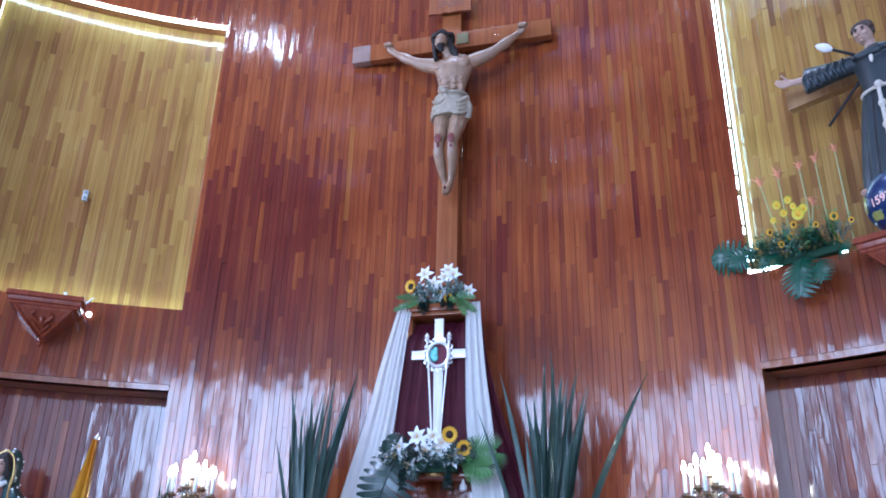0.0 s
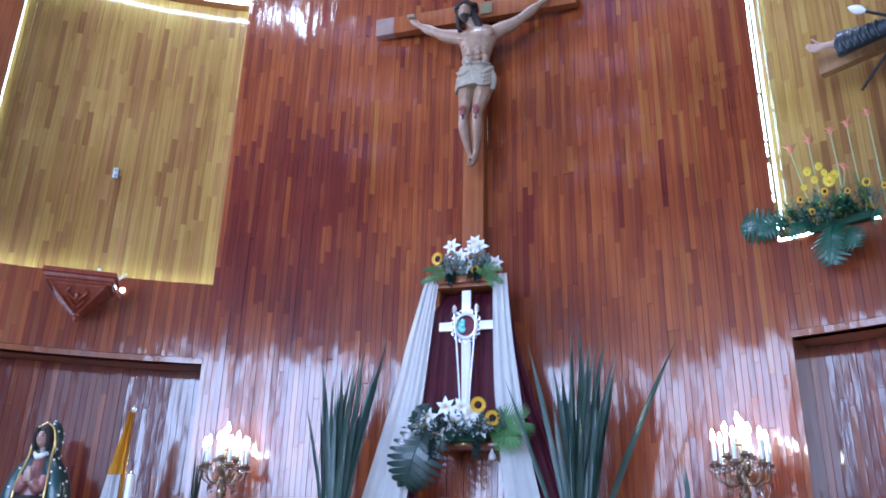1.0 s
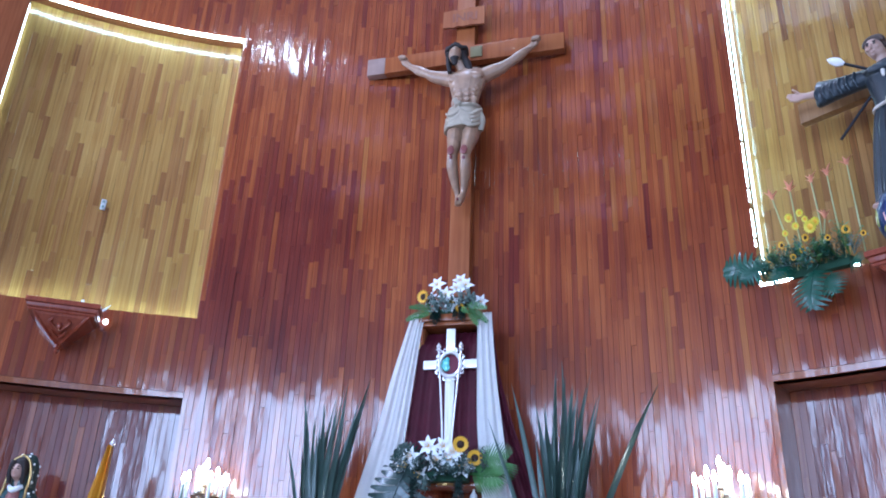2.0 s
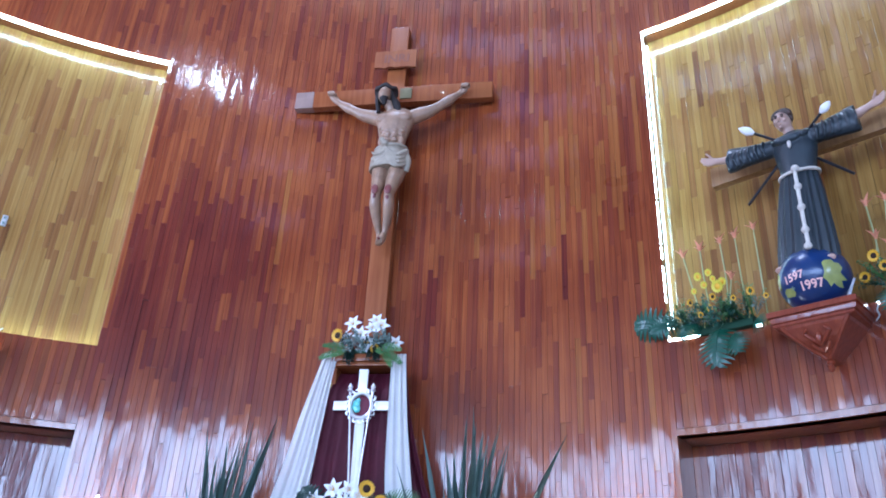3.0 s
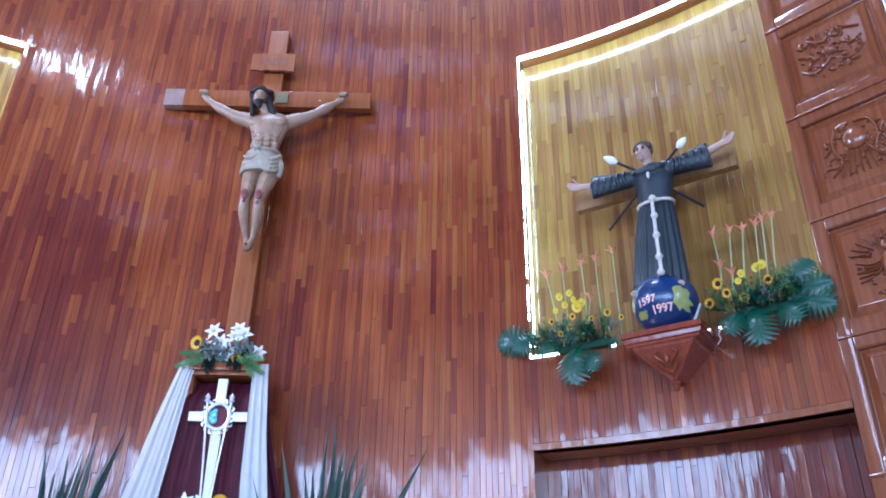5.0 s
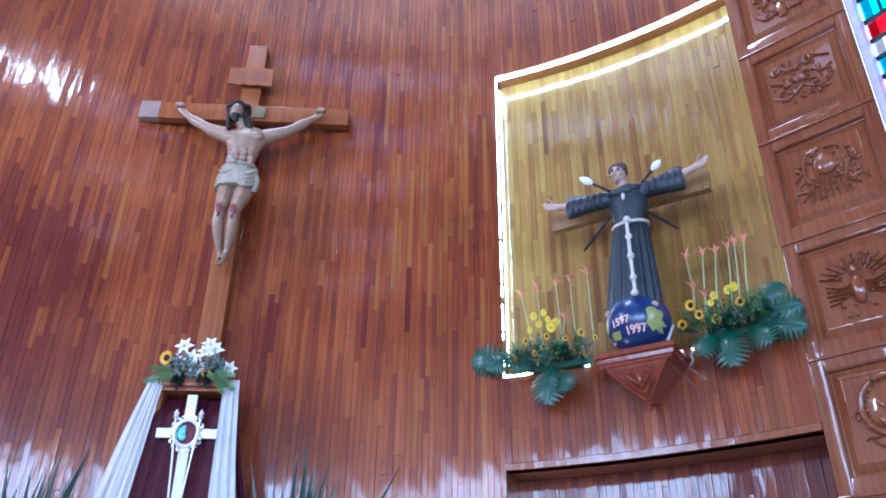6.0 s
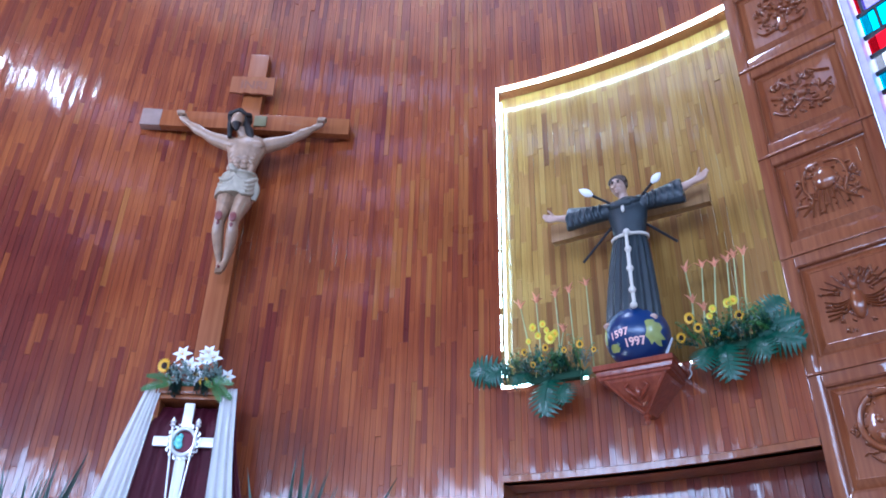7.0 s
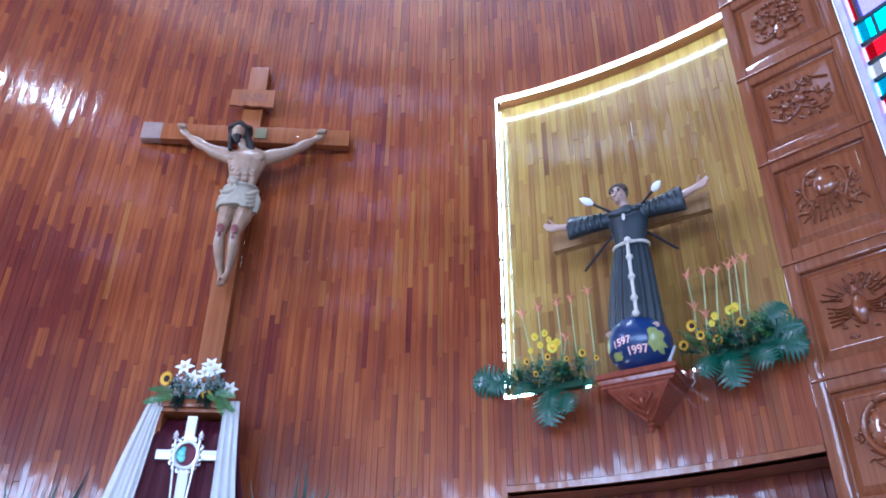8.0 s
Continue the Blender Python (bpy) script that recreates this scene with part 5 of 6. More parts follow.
for x in (-0.13, -0.10, -0.08, 0.05, 0.09, 0.12):
    put("hanging_sprig", TASSEL, fa, aim((x, -0.13, 0.06), (0.0, -0.15, -1), rng.uniform(0, 360), rng.uniform(0.6, 0.85)))

# on the shrine shelf
fb = holder("flower_arrangement", pose(-0.07, 5.62, 2.40), "white lilies, sunflowers, split leaf and palm on the shelf", "flowers")
foam(fb, 0.18, 0.06, 0.07)
for x, z in ((-0.22, 0.17), (-0.10, 0.245), (-0.03, 0.14), (0.06, 0.16), (0.16, 0.10), (-0.16, 0.05), (-0.25, 0.11), (0.09, 0.20), (0.02, 0.24)):
    put("lily", LILY, fb, aim((x, -0.09 + 0.04 * rng.random(), z), (x * 0.9, -0.9, -0.2 + z), rng.uniform(0, 60), rng.uniform(0.78, 1.0)))
for x, z, s in ((0.145, 0.25, 1.05), (0.25, 0.155, 1.0), (-0.295, 0.08, 0.65)):
    put("sunflower", SUN, fb, aim((x, -0.10, z), (x * 0.8, -0.9, -0.1), 0, s))
put("monstera_leaf", MON_D, fb, facing((-0.24, -0.12, 0.09), 200, 4, 1.0), "large dark green split leaf")
put("monstera_leaf", MON_D, fb, facing((-0.20, 0.0, 0.10), -50, 0, 0.55))
for turn, tilt, s in ((74, 12, 0.90), (98, 25, 0.80), (50, 5, 0.6)):
    put("palm_leaf", FAN, fb, facing((0.20, -0.05, 0.05), turn, tilt, s))
for i in range(12):
    put("sprig", (SPRIG_D, SPRIG_G, SPRIG_D)[i % 3], fb, aim((-0.26 + 0.05 * i, -0.05, 0.06), (rng.uniform(-0.5, 0.5), -0.6, rng.uniform(0.0, 0.9)), rng.uniform(0, 360), rng.uniform(0.8, 1.1)))
for x, mesh in ((-0.20, TASSEL), (-0.10, SPRIG_G), (0.13, TASSEL), (0.15, TASSEL), (-0.18, TASSEL)):
    put("hanging_sprig", mesh, fb, aim((x, -0.11, 0.05), (0.03, -0.2, -1), rng.uniform(0, 360), 0.95))

# arrangements on the sill of the right niche
def niche_flowers(x0, stalks, suns, leaves, label):
    h = holder("flower_arrangement", BAY @ Matrix.Translation((x0, -0.02, 3.78)), label, "flowers", "arrangements beside the globe")
    foam(h, 0.22, 0.06, 0.08)
    for i, (x, hx, hz) in enumerate(stalks):
        way = Vector((hx - x, -0.02, hz - 0.05))
        put("heliconia", heliconia_mesh(way.length, i), h, aim((x, -0.06, 0.05), way, 30 * i, 1))
    for x, z, s, k in suns:
        put("sunflower" if k else "yellow_daisy", SUN if k else DAISY, h, aim((x, -0.17, z), (0.25 * x - 0.25, -1, -0.35), 10, s * 0.82))
    for x, z, turn, tilt, s in leaves:
        put("monstera_leaf", MON_B, h, facing((x, -0.12, z), turn, tilt, s))
    rr = random.Random(round(x0 * 100))
    for i in range(20):
        put("sprig", (SPRIG_B, SPRIG_Y, SPRIG_B, SPRIG_Y, SPRIG_G)[i % 5], h, aim((-0.27 + 0.028 * i, -0.08, 0.05), (rr.uniform(-0.5, 0.5), -0.55, rr.uniform(0.2, 1)), rr.uniform(0, 360), rr.uniform(0.7, 1.05)))
    return h


niche_flowers(-0.69, [(-0.129, -0.23, 0.64), (-0.064, -0.094, 0.658), (0.061, 0.065, 0.67), (0.199, 0.181, 0.679), (0.327, 0.324, 0.705), (0.068, 0.116, 0.367)],
              [(-0.168, 0.22, 0.62, 1), (0.003, 0.224, 0.62, 1), (-0.028, 0.144, 0.6, 1), (-0.099, 0.108, 0.55, 1), (0.15, 0.177, 0.5, 1), (0.274, 0.197, 0.68, 1), (0.376, 0.137, 0.45, 1), (0.048, 0.293, 1.15, 0), (-0.09, 0.407, 0.8, 0), (-0.009, 0.418, 0.7, 0), (0.086, 0.32, 0.8, 0), (-0.05, 0.33, 0.7, 0), (0.02, 0.36, 0.6, 0), (-0.13, 0.30, 0.6, 0)],
              [(-0.385, 0.130, -84, 8, 0.70), (-0.313, 0.136, -115, 25, 0.5), (0.006, -0.006, 184, 22, 0.72), (0.106, -0.058, 165, 35, 0.5), (-0.168, 0.085, -150, 40, 0.45), (0.246, -0.017, 120, 50, 0.4)],
              "yellow flowers, salmon heliconias and glossy split leaves")
niche_flowers(0.66, [(-0.288, -0.278, 0.628), (-0.225, -0.162, 0.632), (-0.133, -0.075, 0.62), (-0.048, 0.012, 0.631), (0.004, 0.06, 0.653), (0.067, 0.125, 0.658), (-0.278, -0.263, 0.379), (-0.196, -0.194, 0.305)],
              [(-0.278, 0.225, 0.88, 1), (-0.231, 0.145, 0.74, 1), (-0.351, 0.096, 0.8, 1), (-0.125, 0.089, 0.8, 1), (0.041, 0.178, 0.75, 1), (-0.017, 0.279, 0.8, 0), (0.02, 0.292, 0.8, 0), (-0.118, 0.26, 0.7, 0), (-0.145, 0.212, 0.6, 0)],
              [(0.119, 0.053, 82, 10, 0.66), (0.156, 0.004, 108, 20, 0.62), (-0.085, 0.014, 176, 22, 0.66), (-0.181, 0.014, 200, 38, 0.52), (0.135, 0.134, 52, 5, 0.52), (0.064, 0.003, 140, 35, 0.55)],
              "sunflowers, salmon heliconias and broad glossy split leaves")

# ---------- tall flax blades beside the shrine ----------
def flax(x, y, blades, seed):
    h = holder("flax_plant", pose(x, y, 1.68), "tall bunch of stiff grey-green sword leaves in a pot", "plant", "flax plants beside the shrine")
    bm = bmesh.new()
    lathe(bm, [(0.07, 0.0), (0.10, 0.03), (0.11, 0.14), (0.10, 0.16), (0.085, 0.15)])
    part("pot", bm, M_BRONZE, h)
    rr = random.Random(seed)
    for length, lean, back, w in blades:
        put("blade", blade_mesh(length, w * 0.92, rr.uniform(-0.03, 0.05) + lean * 0.10, rr.uniform(-0.5, 0.5)), h,
            Matrix.Translation((lean * 0.22 + rr.uniform(-0.05, 0.05), rr.uniform(-0.05, 0.05), 0.10)) @ pose(0, 0, 0, -math.degrees(back), math.degrees(math.atan(lean * 0.72)), 0) @ pose(0, 0, 0, 0, 0, rr.uniform(-60, 60)))


rr = random.Random(21)
flax(-0.97, 5.45, [(1.16, -0.20, 0.02, 0.035), (1.28, -0.12, 0.0, 0.05), (1.20, -0.06, 0.04, 0.045), (1.30, 0.02, 0.0, 0.045), (1.36, 0.06, 0.03, 0.05), (1.34, 0.14, 0.0, 0.05), (1.30, 0.18, -0.02, 0.045), (1.42, 0.24, 0.0, 0.06),
                   (1.40, 0.21, 0.05, 0.05), (0.92, -0.24, -0.05, 0.03)] + [(rr.uniform(0.85, 1.3), rr.uniform(-0.2, 0.24), rr.uniform(-0.08, 0.06), rr.uniform(0.035, 0.055)) for _ in range(30)], 31)
flax(0.77, 5.45, [(1.35, -0.22, 0.0, 0.045), (1.38, -0.04, 0.0, 0.045), (1.42, -0.01, 0.03, 0.045), (1.46, 0.06, 0.0, 0.05), (1.36, 0.10, 0.0, 0.055), (1.42, 0.20, 0.02, 0.045), (1.34, 0.16, -0.03, 0.05), (1.42, 0.54, -0.02, 0.055),
                  (1.10, -0.46, -0.04, 0.035), (1.32, 0.18, 0.04, 0.05)] + [(rr.uniform(0.85, 1.36), rr.uniform(-0.12, 0.20), rr.uniform(-0.08, 0.06), rr.uniform(0.035, 0.055)) for _ in range(34)], 32)
for fx, fy, fz, sd in ((-2.05, 5.35, 1.68, 41), (1.46, 5.35, 1.68, 42)):
    h = holder("flax_plant", pose(fx, fy, fz), "small bunch of dark sword leaves in a pot", "plant")
    bm = bmesh.new()
    lathe(bm, [(0.05, 0.0), (0.07, 0.03), (0.075, 0.10), (0.06, 0.11)])
    part("pot", bm, M_BRONZE, h)
    for length, lean in (((0.62, -0.12), (0.55, 0.02), (0.68, 0.1), (0.5, -0.02)) if fx < 0 else ((0.62, -0.18), (0.52, -0.08), (0.45, 0.0))):
        put("blade", blade_mesh(length, 0.032, lean * 0.3), h, aim((0, 0, 0.08), (lean, 0, 1)))

# ---------- candelabra ----------
def candelabrum(x, y, zb):
    """A branched brass candlestick, its bulbs about zb above the ledge."""
    h = holder("candelabrum", pose(x, y, 1.68), "branched brass candelabrum with lit electric candles and crystal drops", "candelabrum", "candelabra beside the shrine")
    bm = bmesh.new()
    lathe(bm, [(0.09, 0), (0.095, 0.015), (0.05, 0.03), (0.022, 0.06), (0.016, 0.14), (0.030, 0.17), (0.018, 0.20), (0.015, 0.30), (0.034, 0.335), (0.036, 0.36), (0.016, 0.39), (0.014, zb - 0.27), (0.03, zb - 0.25), (0.02, zb - 0.22), (0.012, zb - 0.12), (0.03, zb - 0.11), (0.03, zb - 0.10)])
    part("stem", bm, M_BRONZE, h)
    drop = bmesh.new()
    lathe(drop, [(0.001, -0.034), (0.011, -0.014), (0.007, 0.0), (0.001, 0.008)], seg=6)
    drop = mesh_of(drop, "crystal_drop", M_CRYSTAL)
    cs, cb = bmesh.new(), bmesh.new()
    lathe(cs, [(0.013, 0), (0.013, 0.115), (0.010, 0.12)], seg=12)
    sleeve = mesh_of(cs, "candle", M_CANDLE, smooth=40)
    lathe(cb, [(0.007, 0), (0.012, 0.012), (0.016, 0.030), (0.011, 0.052), (0.003, 0.075)], seg=10)
    bulb = mesh_of(cb, "bulb", M_BULB, smooth=80)
    spots = [(0.165, 60 * i + 14, 0.0) for i in range(6)] + [(0.085, 120 * i + 44, 0.055) for i in range(3)]
    for r, a, dz in spots:
        m = pose(0, 0, 0, 0, 0, a)
        bm = bmesh.new()
        z1 = zb - 0.225 + dz
        tube(bm, [(0.01, 0, z1 - 0.10, 0.009, 0.009), (r * 0.45, 0, z1 - 0.135, 0.008, 0.008), (r * 0.9, 0, z1 - 0.10, 0.008, 0.008), (r, 0, z1 - 0.02, 0.007, 0.007)], seg=7, k=4)
        tube(bm, [(r * 0.45, 0, z1 - 0.13, 0.006, 0.006), (r * 0.62, 0, z1 - 0.06, 0.006, 0.006), (r * 0.45, 0, z1 - 0.045, 0.004, 0.004)], seg=6, k=4)
        lathe(bm, [(0.006, -0.035), (0.034, -0.012), (0.036, -0.006), (0.016, 0.0), (0.018, 0.012)], (r, 0, z1), 12)
        arm = part("arm", bm, M_BRONZE, h, m=m)
        c = put("candle", sleeve, h, m @ Matrix.Translation((r, 0, z1 + 0.012)))
        put("bulb", bulb, c, pose(0, 0, 0.12), "lit flame-shaped bulb")
        for j in range(5):
            aa = 1.257 * j
            put("crystal_drop", drop, arm, pose(r + 0.032 * math.cos(aa), 0.032 * math.sin(aa), z1 - 0.026))
        put("crystal_drop", drop, arm, Matrix.Translation((r * 0.6, 0, z1 - 0.145)) @ Matrix.Diagonal((1.5, 1.5, 1.8, 1)))
    top = put("candle", sleeve, h, pose(0, 0, zb - 0.10))
    put("bulb", bulb, top, pose(0, 0, 0.12), "lit flame-shaped bulb")
    return h


candelabrum(-1.885, 5.44, 0.78)
candelabrum(1.80, 5.44, 0.77)

# ---------- mantled statue, flag and candle in the left recess ----------
VM = pose(-3.06, 4.92, 1.22, 0, 0, 14)
mb = bmesh.new()
tube(mb, [(0, 0.02, 0.0, 0.20, 0.15), (0, 0.02, 0.35, 0.215, 0.15), (0, 0.01, 0.62, 0.235, 0.15), (0, 0.0, 0.80, 0.215, 0.14), (0, 0.0, 0.93, 0.165, 0.12), (0.0, 0.0, 1.02, 0.10, 0.095), (0.0, 0.0, 1.10, 0.088, 0.095), (0.0, 0.0, 1.20, 0.085, 0.092), (0, 0.01, 1.27, 0.055, 0.06), (0, 0.01, 1.29, 0.02, 0.02)], seg=40, wave=9, amp=0.012)
for s in (-1, 1):      # the mantle's front edges, falling over the arms
    tube(mb, [(0.06 * s, -0.06, 1.02, 0.03, 0.03), (0.125 * s, -0.085, 0.92, 0.045, 0.04), (0.16 * s, -0.10, 0.78, 0.06, 0.05), (0.165 * s, -0.10, 0.6, 0.06, 0.05), (0.165 * s, -0.09, 0.3, 0.055, 0.05), (0.155 * s, -0.09, 0.0, 0.05, 0.05)], seg=16)
mantle = fuse(mb, 0.008, 2)
tn = bmesh.new()
tube(tn, [(0, -0.04, 0.0, 0.13, 0.13), (0, -0.05, 0.4, 0.12, 0.125), (0, -0.05, 0.75, 0.105, 0.115), (0, -0.05, 0.95, 0.065, 0.09), (0, -0.03, 1.02, 0.045, 0.07)], seg=40, wave=10, amp=0.03)
for s in (-1, 1):
    tube(tn, [(0.08 * s, -0.10, 0.88, 0.036, 0.036), (0.075 * s, -0.155, 0.79, 0.036, 0.034), (0.022 * s, -0.185, 0.84, 0.028, 0.026)], seg=12)
tunic = fuse(tn, 0.010, 2)
fc = bmesh.new()
ball(fc, (0.0, -0.105, 1.150), 0.044, 0.046, 0.062, m=pose(0, 0, 0, 12, 0, 0))
ball(fc, (0.0, -0.150, 1.150), 0.008, 0.014, 0.018)
ball(fc, (0.0, -0.140, 1.112), 0.014, 0.010, 0.008)
tube(fc, [(0, -0.05, 1.0, 0.04, 0.04), (0, -0.065, 1.10, 0.034, 0.034)], seg=10, k=1)
for s in (-1, 1):
    tube(fc, [(0.018 * s, -0.20, 0.84, 0.017, 0.015), (0.012 * s, -0.208, 0.90, 0.014, 0.012), (0.008 * s, -0.205, 0.95, 0.009, 0.009)], seg=8)
face = fuse(fc, 0.008, 2)
trim_ = bmesh.new()
for s in (-1, 1):
    tube(trim_, [(0.0, -0.075, 1.272, 0.008, 0.008), (0.062 * s, -0.085, 1.225, 0.008, 0.008), (0.082 * s, -0.078, 1.12, 0.010, 0.008), (0.085 * s, -0.095, 1.02, 0.010, 0.008), (0.105 * s, -0.125, 0.90, 0.010, 0.008), (0.115 * s, -0.15, 0.76, 0.010, 0.008), (0.118 * s, -0.148, 0.55, 0.010, 0.008), (0.12 * s, -0.14, 0.3, 0.010, 0.008), (0.115 * s, -0.14, 0.02, 0.010, 0.008)], seg=8, k=5)
hair_ = bmesh.new()
ball(hair_, (0, -0.080, 1.170), 0.066, 0.058, 0.086)
for s in (-1, 1):
    tube(hair_, [(0.030 * s, -0.128, 1.225, 0.020, 0.012), (0.052 * s, -0.122, 1.16, 0.016, 0.014), (0.050 * s, -0.105, 1.07, 0.018, 0.016)], seg=8, k=3)
    ball(hair_, (0.019 * s, -0.148, 1.166), 0.011, 0.005, 0.004, u=8, v=5)
    ball(hair_, (0.019 * s, -0.146, 1.184), 0.014, 0.005, 0.003, u=8, v=5)
sash = bmesh.new()
tube(sash, [(-0.12, -0.12, 0.72, 0.03, 0.02), (0, -0.185, 0.715, 0.035, 0.02), (0.12, -0.12, 0.72, 0.03, 0.02)], seg=10, ref=(0, 0, 1))
ball(sash, (0, -0.20, 0.68), 0.035, 0.025, 0.06)
stars = bmesh.new()
tube(stars, [(-0.05, -0.085, 1.05, 0.014, 0.012), (0, -0.125, 1.02, 0.022, 0.016), (0.05, -0.085, 1.05, 0.014, 0.012)], seg=8, k=3, ref=(0, 0, 1))
rr = random.Random(8)
picked = []
for v in rr.sample(list(mantle.vertices), 2500):
    c = v.co
    if c.y < 0.09 and not (abs(c.x) < 0.10 and c.y < -0.05) and all((c - q).length > 0.062 for q in picked):
        picked.append(c.copy())
        ball(stars, c, 0.010, 0.010, 0.010, 0, 6, 4)
fig = bmesh.new()
for i, me in enumerate((mantle, tunic, face)):
    merge(fig, me, i)
for i, bmx in ((3, trim_), (4, hair_), (4, sash), (5, stars)):
    me = bpy.data.meshes.new("tmp")
    bmx.to_mesh(me)
    bmx.free()
    merge(fig, me, i)
tagged(part("mantled_statue", fig, [M_MANTLE, M_ROSE, M_SKIN_SAINT, M_GOLD, M_HAIR, M_PETAL], smooth=80, m=VM), "praying statue in dark green starred mantle with gold edge", "statue")

fl = holder("flag", pose(-2.345, 4.90, 1.22), "furled yellow and white flag on a pole", "flag")
bm = bmesh.new()
lathe(bm, [(0.10, 0), (0.11, 0.02), (0.02, 0.05), (0.013, 0.10), (0.013, 1.335), (0.006, 1.345)], seg=12)
part("pole", bm, M_GOLD, fl)
bm = bmesh.new()
lathe(bm, [(0.008, 1.33), (0.018, 1.345), (0.020, 1.36), (0.008, 1.375), (0.002, 1.39)], seg=12)
part("finial", bm, M_SILVER, fl, "small silver ball finial")
for nm, mt, rows in (("yellow_field", M_FLAG_Y, [(-0.015, 0.016, -0.025, 1.34), (-0.045, 0.020, -0.03, 1.20), (-0.085, 0.022, -0.035, 1.02), (-0.115, 0.024, -0.035, 0.90)]),
                     ("white_field", M_FLAG_W, [(-0.115, 0.012, -0.036, 0.899), (-0.145, 0.014, -0.038, 0.72), (-0.17, 0.014, -0.04, 0.45), (-0.18, 0.014, -0.04, 0.25)])):
    part(nm, drape(rows, 2.6, 0.016, 30, 7), mt, fl, smooth=80)
bm = drape([(0.0, 0.026, -0.02, 0.92), (0.0, 0.03, -0.02, 0.80), (0.005, 0.022, -0.02, 0.72)], 1.5, 0.008, 12, 9)
part("yellow_fold", bm, M_FLAG_Y, fl, smooth=80)

cd = holder("altar_candle", pose(-2.25, 4.86, 1.22), "tall white candle on a brass stick", "candle")
bm = bmesh.new()
lathe(bm, [(0.07, 0), (0.075, 0.015), (0.025, 0.03), (0.018, 0.20), (0.03, 0.23), (0.02, 0.26), (0.02, 0.45), (0.045, 0.48), (0.045, 0.49)], seg=14)
part("stick", bm, M_GOLD, cd)
bm = bmesh.new()
lathe(bm, [(0.028, 0.49), (0.028, 0.895), (0.024, 0.90)], seg=14)
part("wax", bm, M_WHITE_ENAMEL, cd)
bm = bmesh.new()
lathe(bm, [(0.012, 0.90), (0.014, 0.91), (0.004, 0.925)], seg=10)
part("cap", bm, M_GOLD, cd)

# ---------- boards of the walls ----------
def board_mesh(w, h, material):
    """One board with eased edges, its front towards -y, standing on its origin."""
    b, d, e = 0.0014, 0.016, 0.0002
    v, f = [], []
    for y, i in ((d, 0), (b, 0), (0, b)):
        v += [(-w / 2 + i + e, y, i + e), (w / 2 - i - e, y, i + e), (w / 2 - i - e, y, h - i - e), (-w / 2 + i + e, y, h - i - e)]
    for k in (0, 4):
        for j in range(4):
            f.append((k + j, k + (j + 1) % 4, k + 4 + (j + 1) % 4, k + 4 + j))
    f.append((8, 9, 10, 11))
    me = bpy.data.meshes.new("board")
    me.from_pydata(v, [], f)
    me.materials.append(material)
    return me


BOARD_MESHES = {}


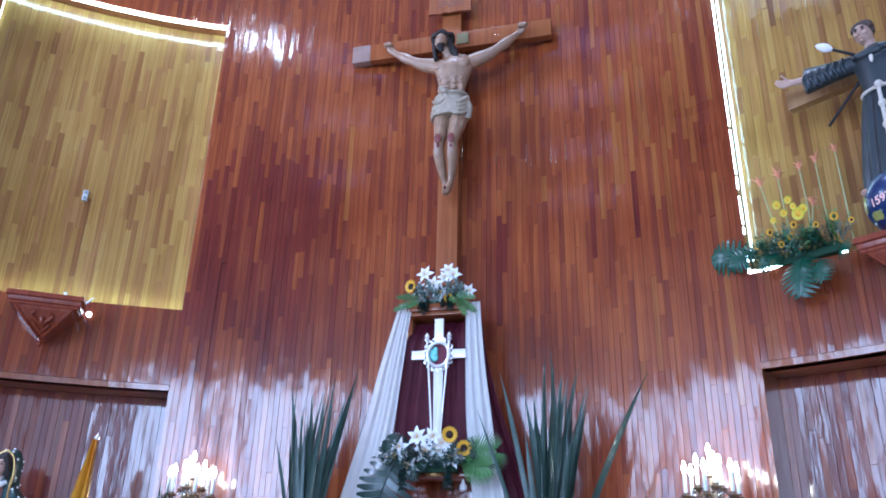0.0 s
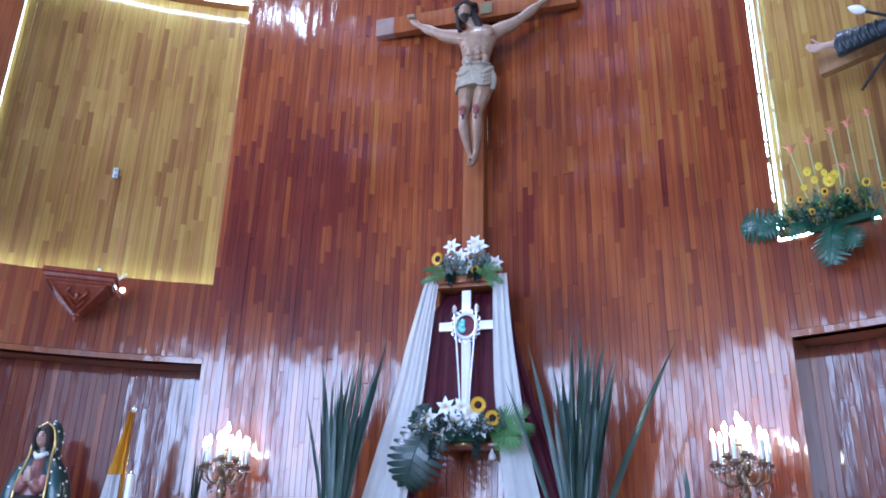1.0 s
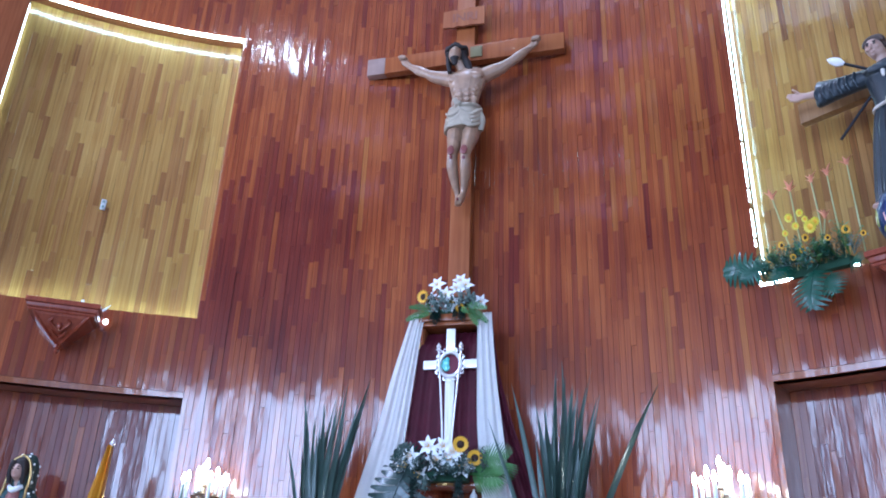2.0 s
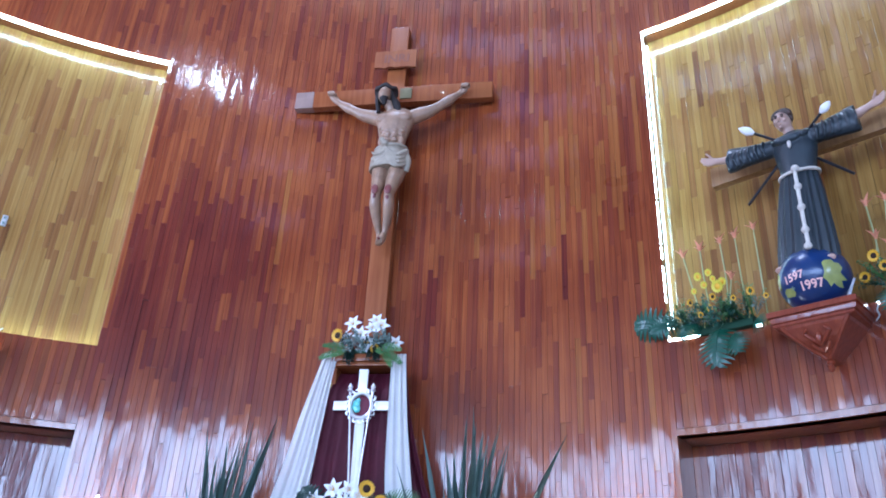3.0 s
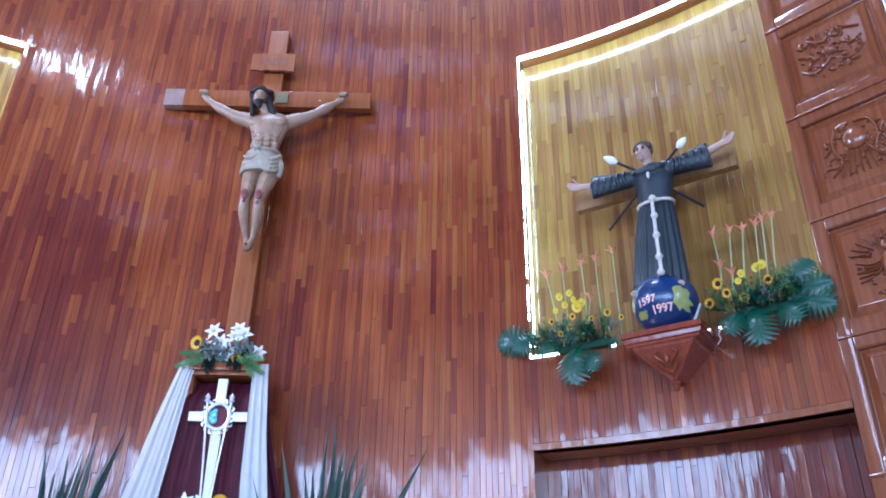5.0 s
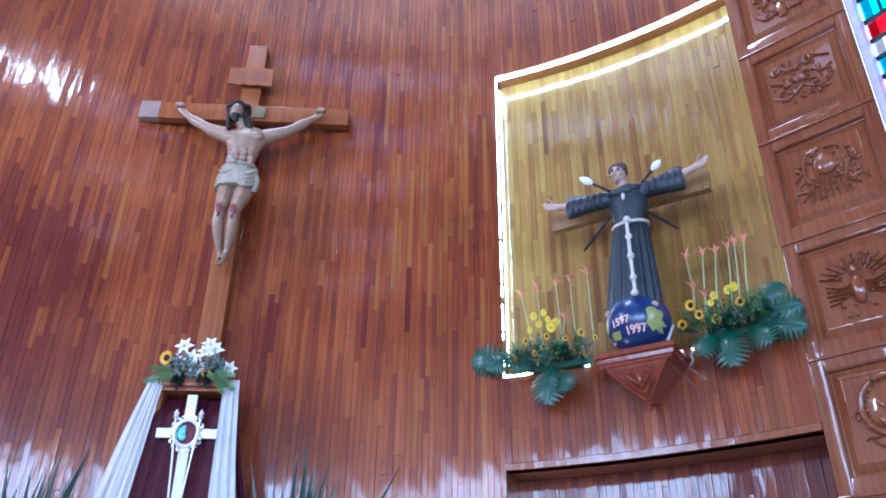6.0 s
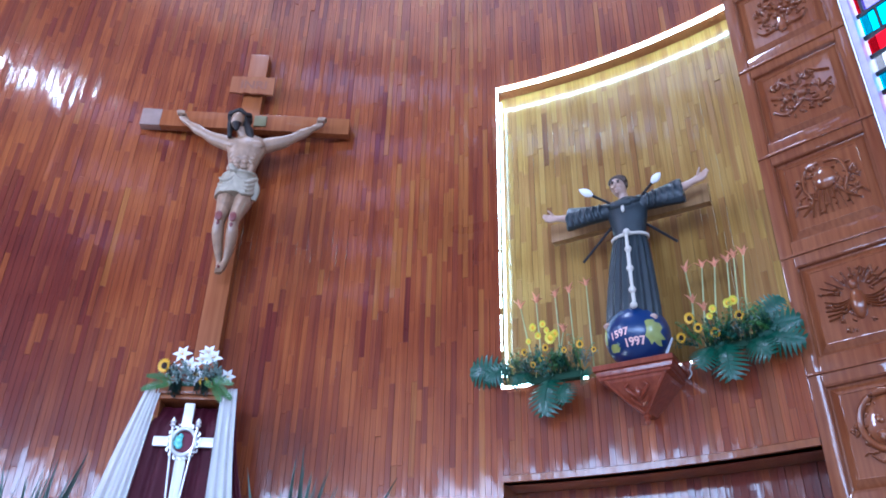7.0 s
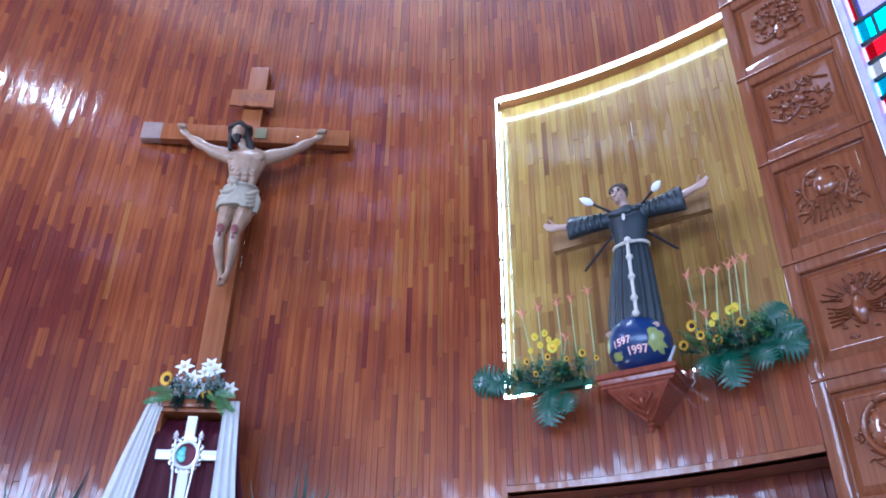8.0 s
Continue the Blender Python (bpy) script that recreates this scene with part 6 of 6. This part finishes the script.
def lay_boards(owner, a0, a1, r, z0, z1, width, tone, near, lengths=(0.25, 0.35, 0.45, 0.6, 0.75, 1.0), tilt=0.36, limit=300):
    """Upright boards side by side from a0 to a1; tone(angle, z) names the wood; near(angle, z) picks the single ones."""
    n = max(1, round(radians(a1 - a0) * r / width))
    w = radians(a1 - a0) * r / n
    singles, rest = 0, {}
    for i in range(n):
        ang = a0 + (a1 - a0) * (i + 0.5) / n
        z = z0
        start = random.uniform(0.1, 1.0)
        while z < z1 - 1e-6:
            h = random.choice(lengths) * (1.8 if z < 2.9 else 1.0)
            if z == z0:
                h = round(start / 0.05) * 0.05
            if z1 - z - h < 0.12:
                h = z1 - z
            kind = tone(ang, z + h / 2)
            turn = pose(0, random.uniform(-0.0015, 0.0015), 0, random.gauss(0, tilt * 0.35), 0, random.gauss(0, tilt))
            m = on_wall(ang, z, r) @ turn
            if singles < limit and near(ang, z + h / 2):
                key = (round(w, 4), round(h, 3), kind)
                if key not in BOARD_MESHES:
                    BOARD_MESHES[key] = board_mesh(w, h, BOARD[kind, "object"])
                ob = new("board", BOARD_MESHES[key])
                ob.parent, ob.matrix_basis = owner, m
                singles += 1
            else:
                v, f = rest.setdefault(kind, ([], []))
                o = len(v)
                tmp = BOARD_MESHES.get((round(w, 4), round(h, 3), kind))
                if tmp is None:
                    tmp = BOARD_MESHES[round(w, 4), round(h, 3), kind] = board_mesh(w, h, BOARD[kind, "object"])
                v += [tuple(m @ p.co) for p in tmp.vertices]
                f += [tuple(o + j for j in p.vertices) for p in tmp.polygons]
            z += h
    for kind, (v, f) in rest.items():
        me = bpy.data.meshes.new("boards")
        me.from_pydata(v, [], f)
        me.materials.append(BOARD[kind, "island"])
        ob = tagged(new("boards", me), kind="stuff")
        ob.parent = owner


def pick(**weights):
    return random.choices(list(weights), list(weights.values()))[0]


def tone_middle(a, z):
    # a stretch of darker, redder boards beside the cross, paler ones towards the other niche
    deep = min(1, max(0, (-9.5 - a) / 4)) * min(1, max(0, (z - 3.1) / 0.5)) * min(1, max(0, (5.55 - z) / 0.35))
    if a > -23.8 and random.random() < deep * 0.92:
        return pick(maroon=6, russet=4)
    if 12 < a < 22 and z > 4.6:
        return pick(cedar=7, amber=3.4, russet=0.8)
    # darker column: mirrored round ceiling lights put into the board tones
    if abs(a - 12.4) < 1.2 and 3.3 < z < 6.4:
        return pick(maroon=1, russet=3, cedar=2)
    if z > 7.2:
        return pick(cedar=6, russet=3, maroon=1, walnut=1)
    return pick(cedar=12, russet=3, maroon=0.4, amber=0.6 if a > 4 else 0.2)


def tone_band(a, z):
    return pick(cedar=6, walnut=4, russet=3)


def tone_recess(a, z):
    # dimness of the recess put into the tones: mostly russet and maroon boards
    return pick(cedar=2, russet=5, maroon=4, walnut=1)


def tone_niche(a, z):
    return pick(gold=11, ochre=5, umber=0.8)


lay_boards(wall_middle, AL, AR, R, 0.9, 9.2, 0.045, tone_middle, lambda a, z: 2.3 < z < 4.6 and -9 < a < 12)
for side, a0, a1 in (("left", -AO, AL), ("right", AR, AO)):
    bay = bays[side]
    lay_boards(bay, a0, a1, R, Z_HEAD + 0.012, 9.2, 0.045, tone_middle, lambda a, z: False)
    lay_boards(bay, a0, a1, R, Z_LINTEL + 0.05, Z_SILL - 0.004, 0.048, tone_band, lambda a, z: True, lengths=(0.3, 0.45, 0.6), limit=150)
    lay_boards(bay, a0, a1, R + D_NICHE, Z_SILL, Z_HEAD, 0.048, tone_niche, lambda a, z: z < 6.5, limit=150)
    lay_boards(bay, a0, a1, R + D_RECESS, 0.9, Z_LINTEL, 0.05, tone_recess, lambda a, z: z > 1.8, limit=80, lengths=(0.5, 0.8, 1.1))
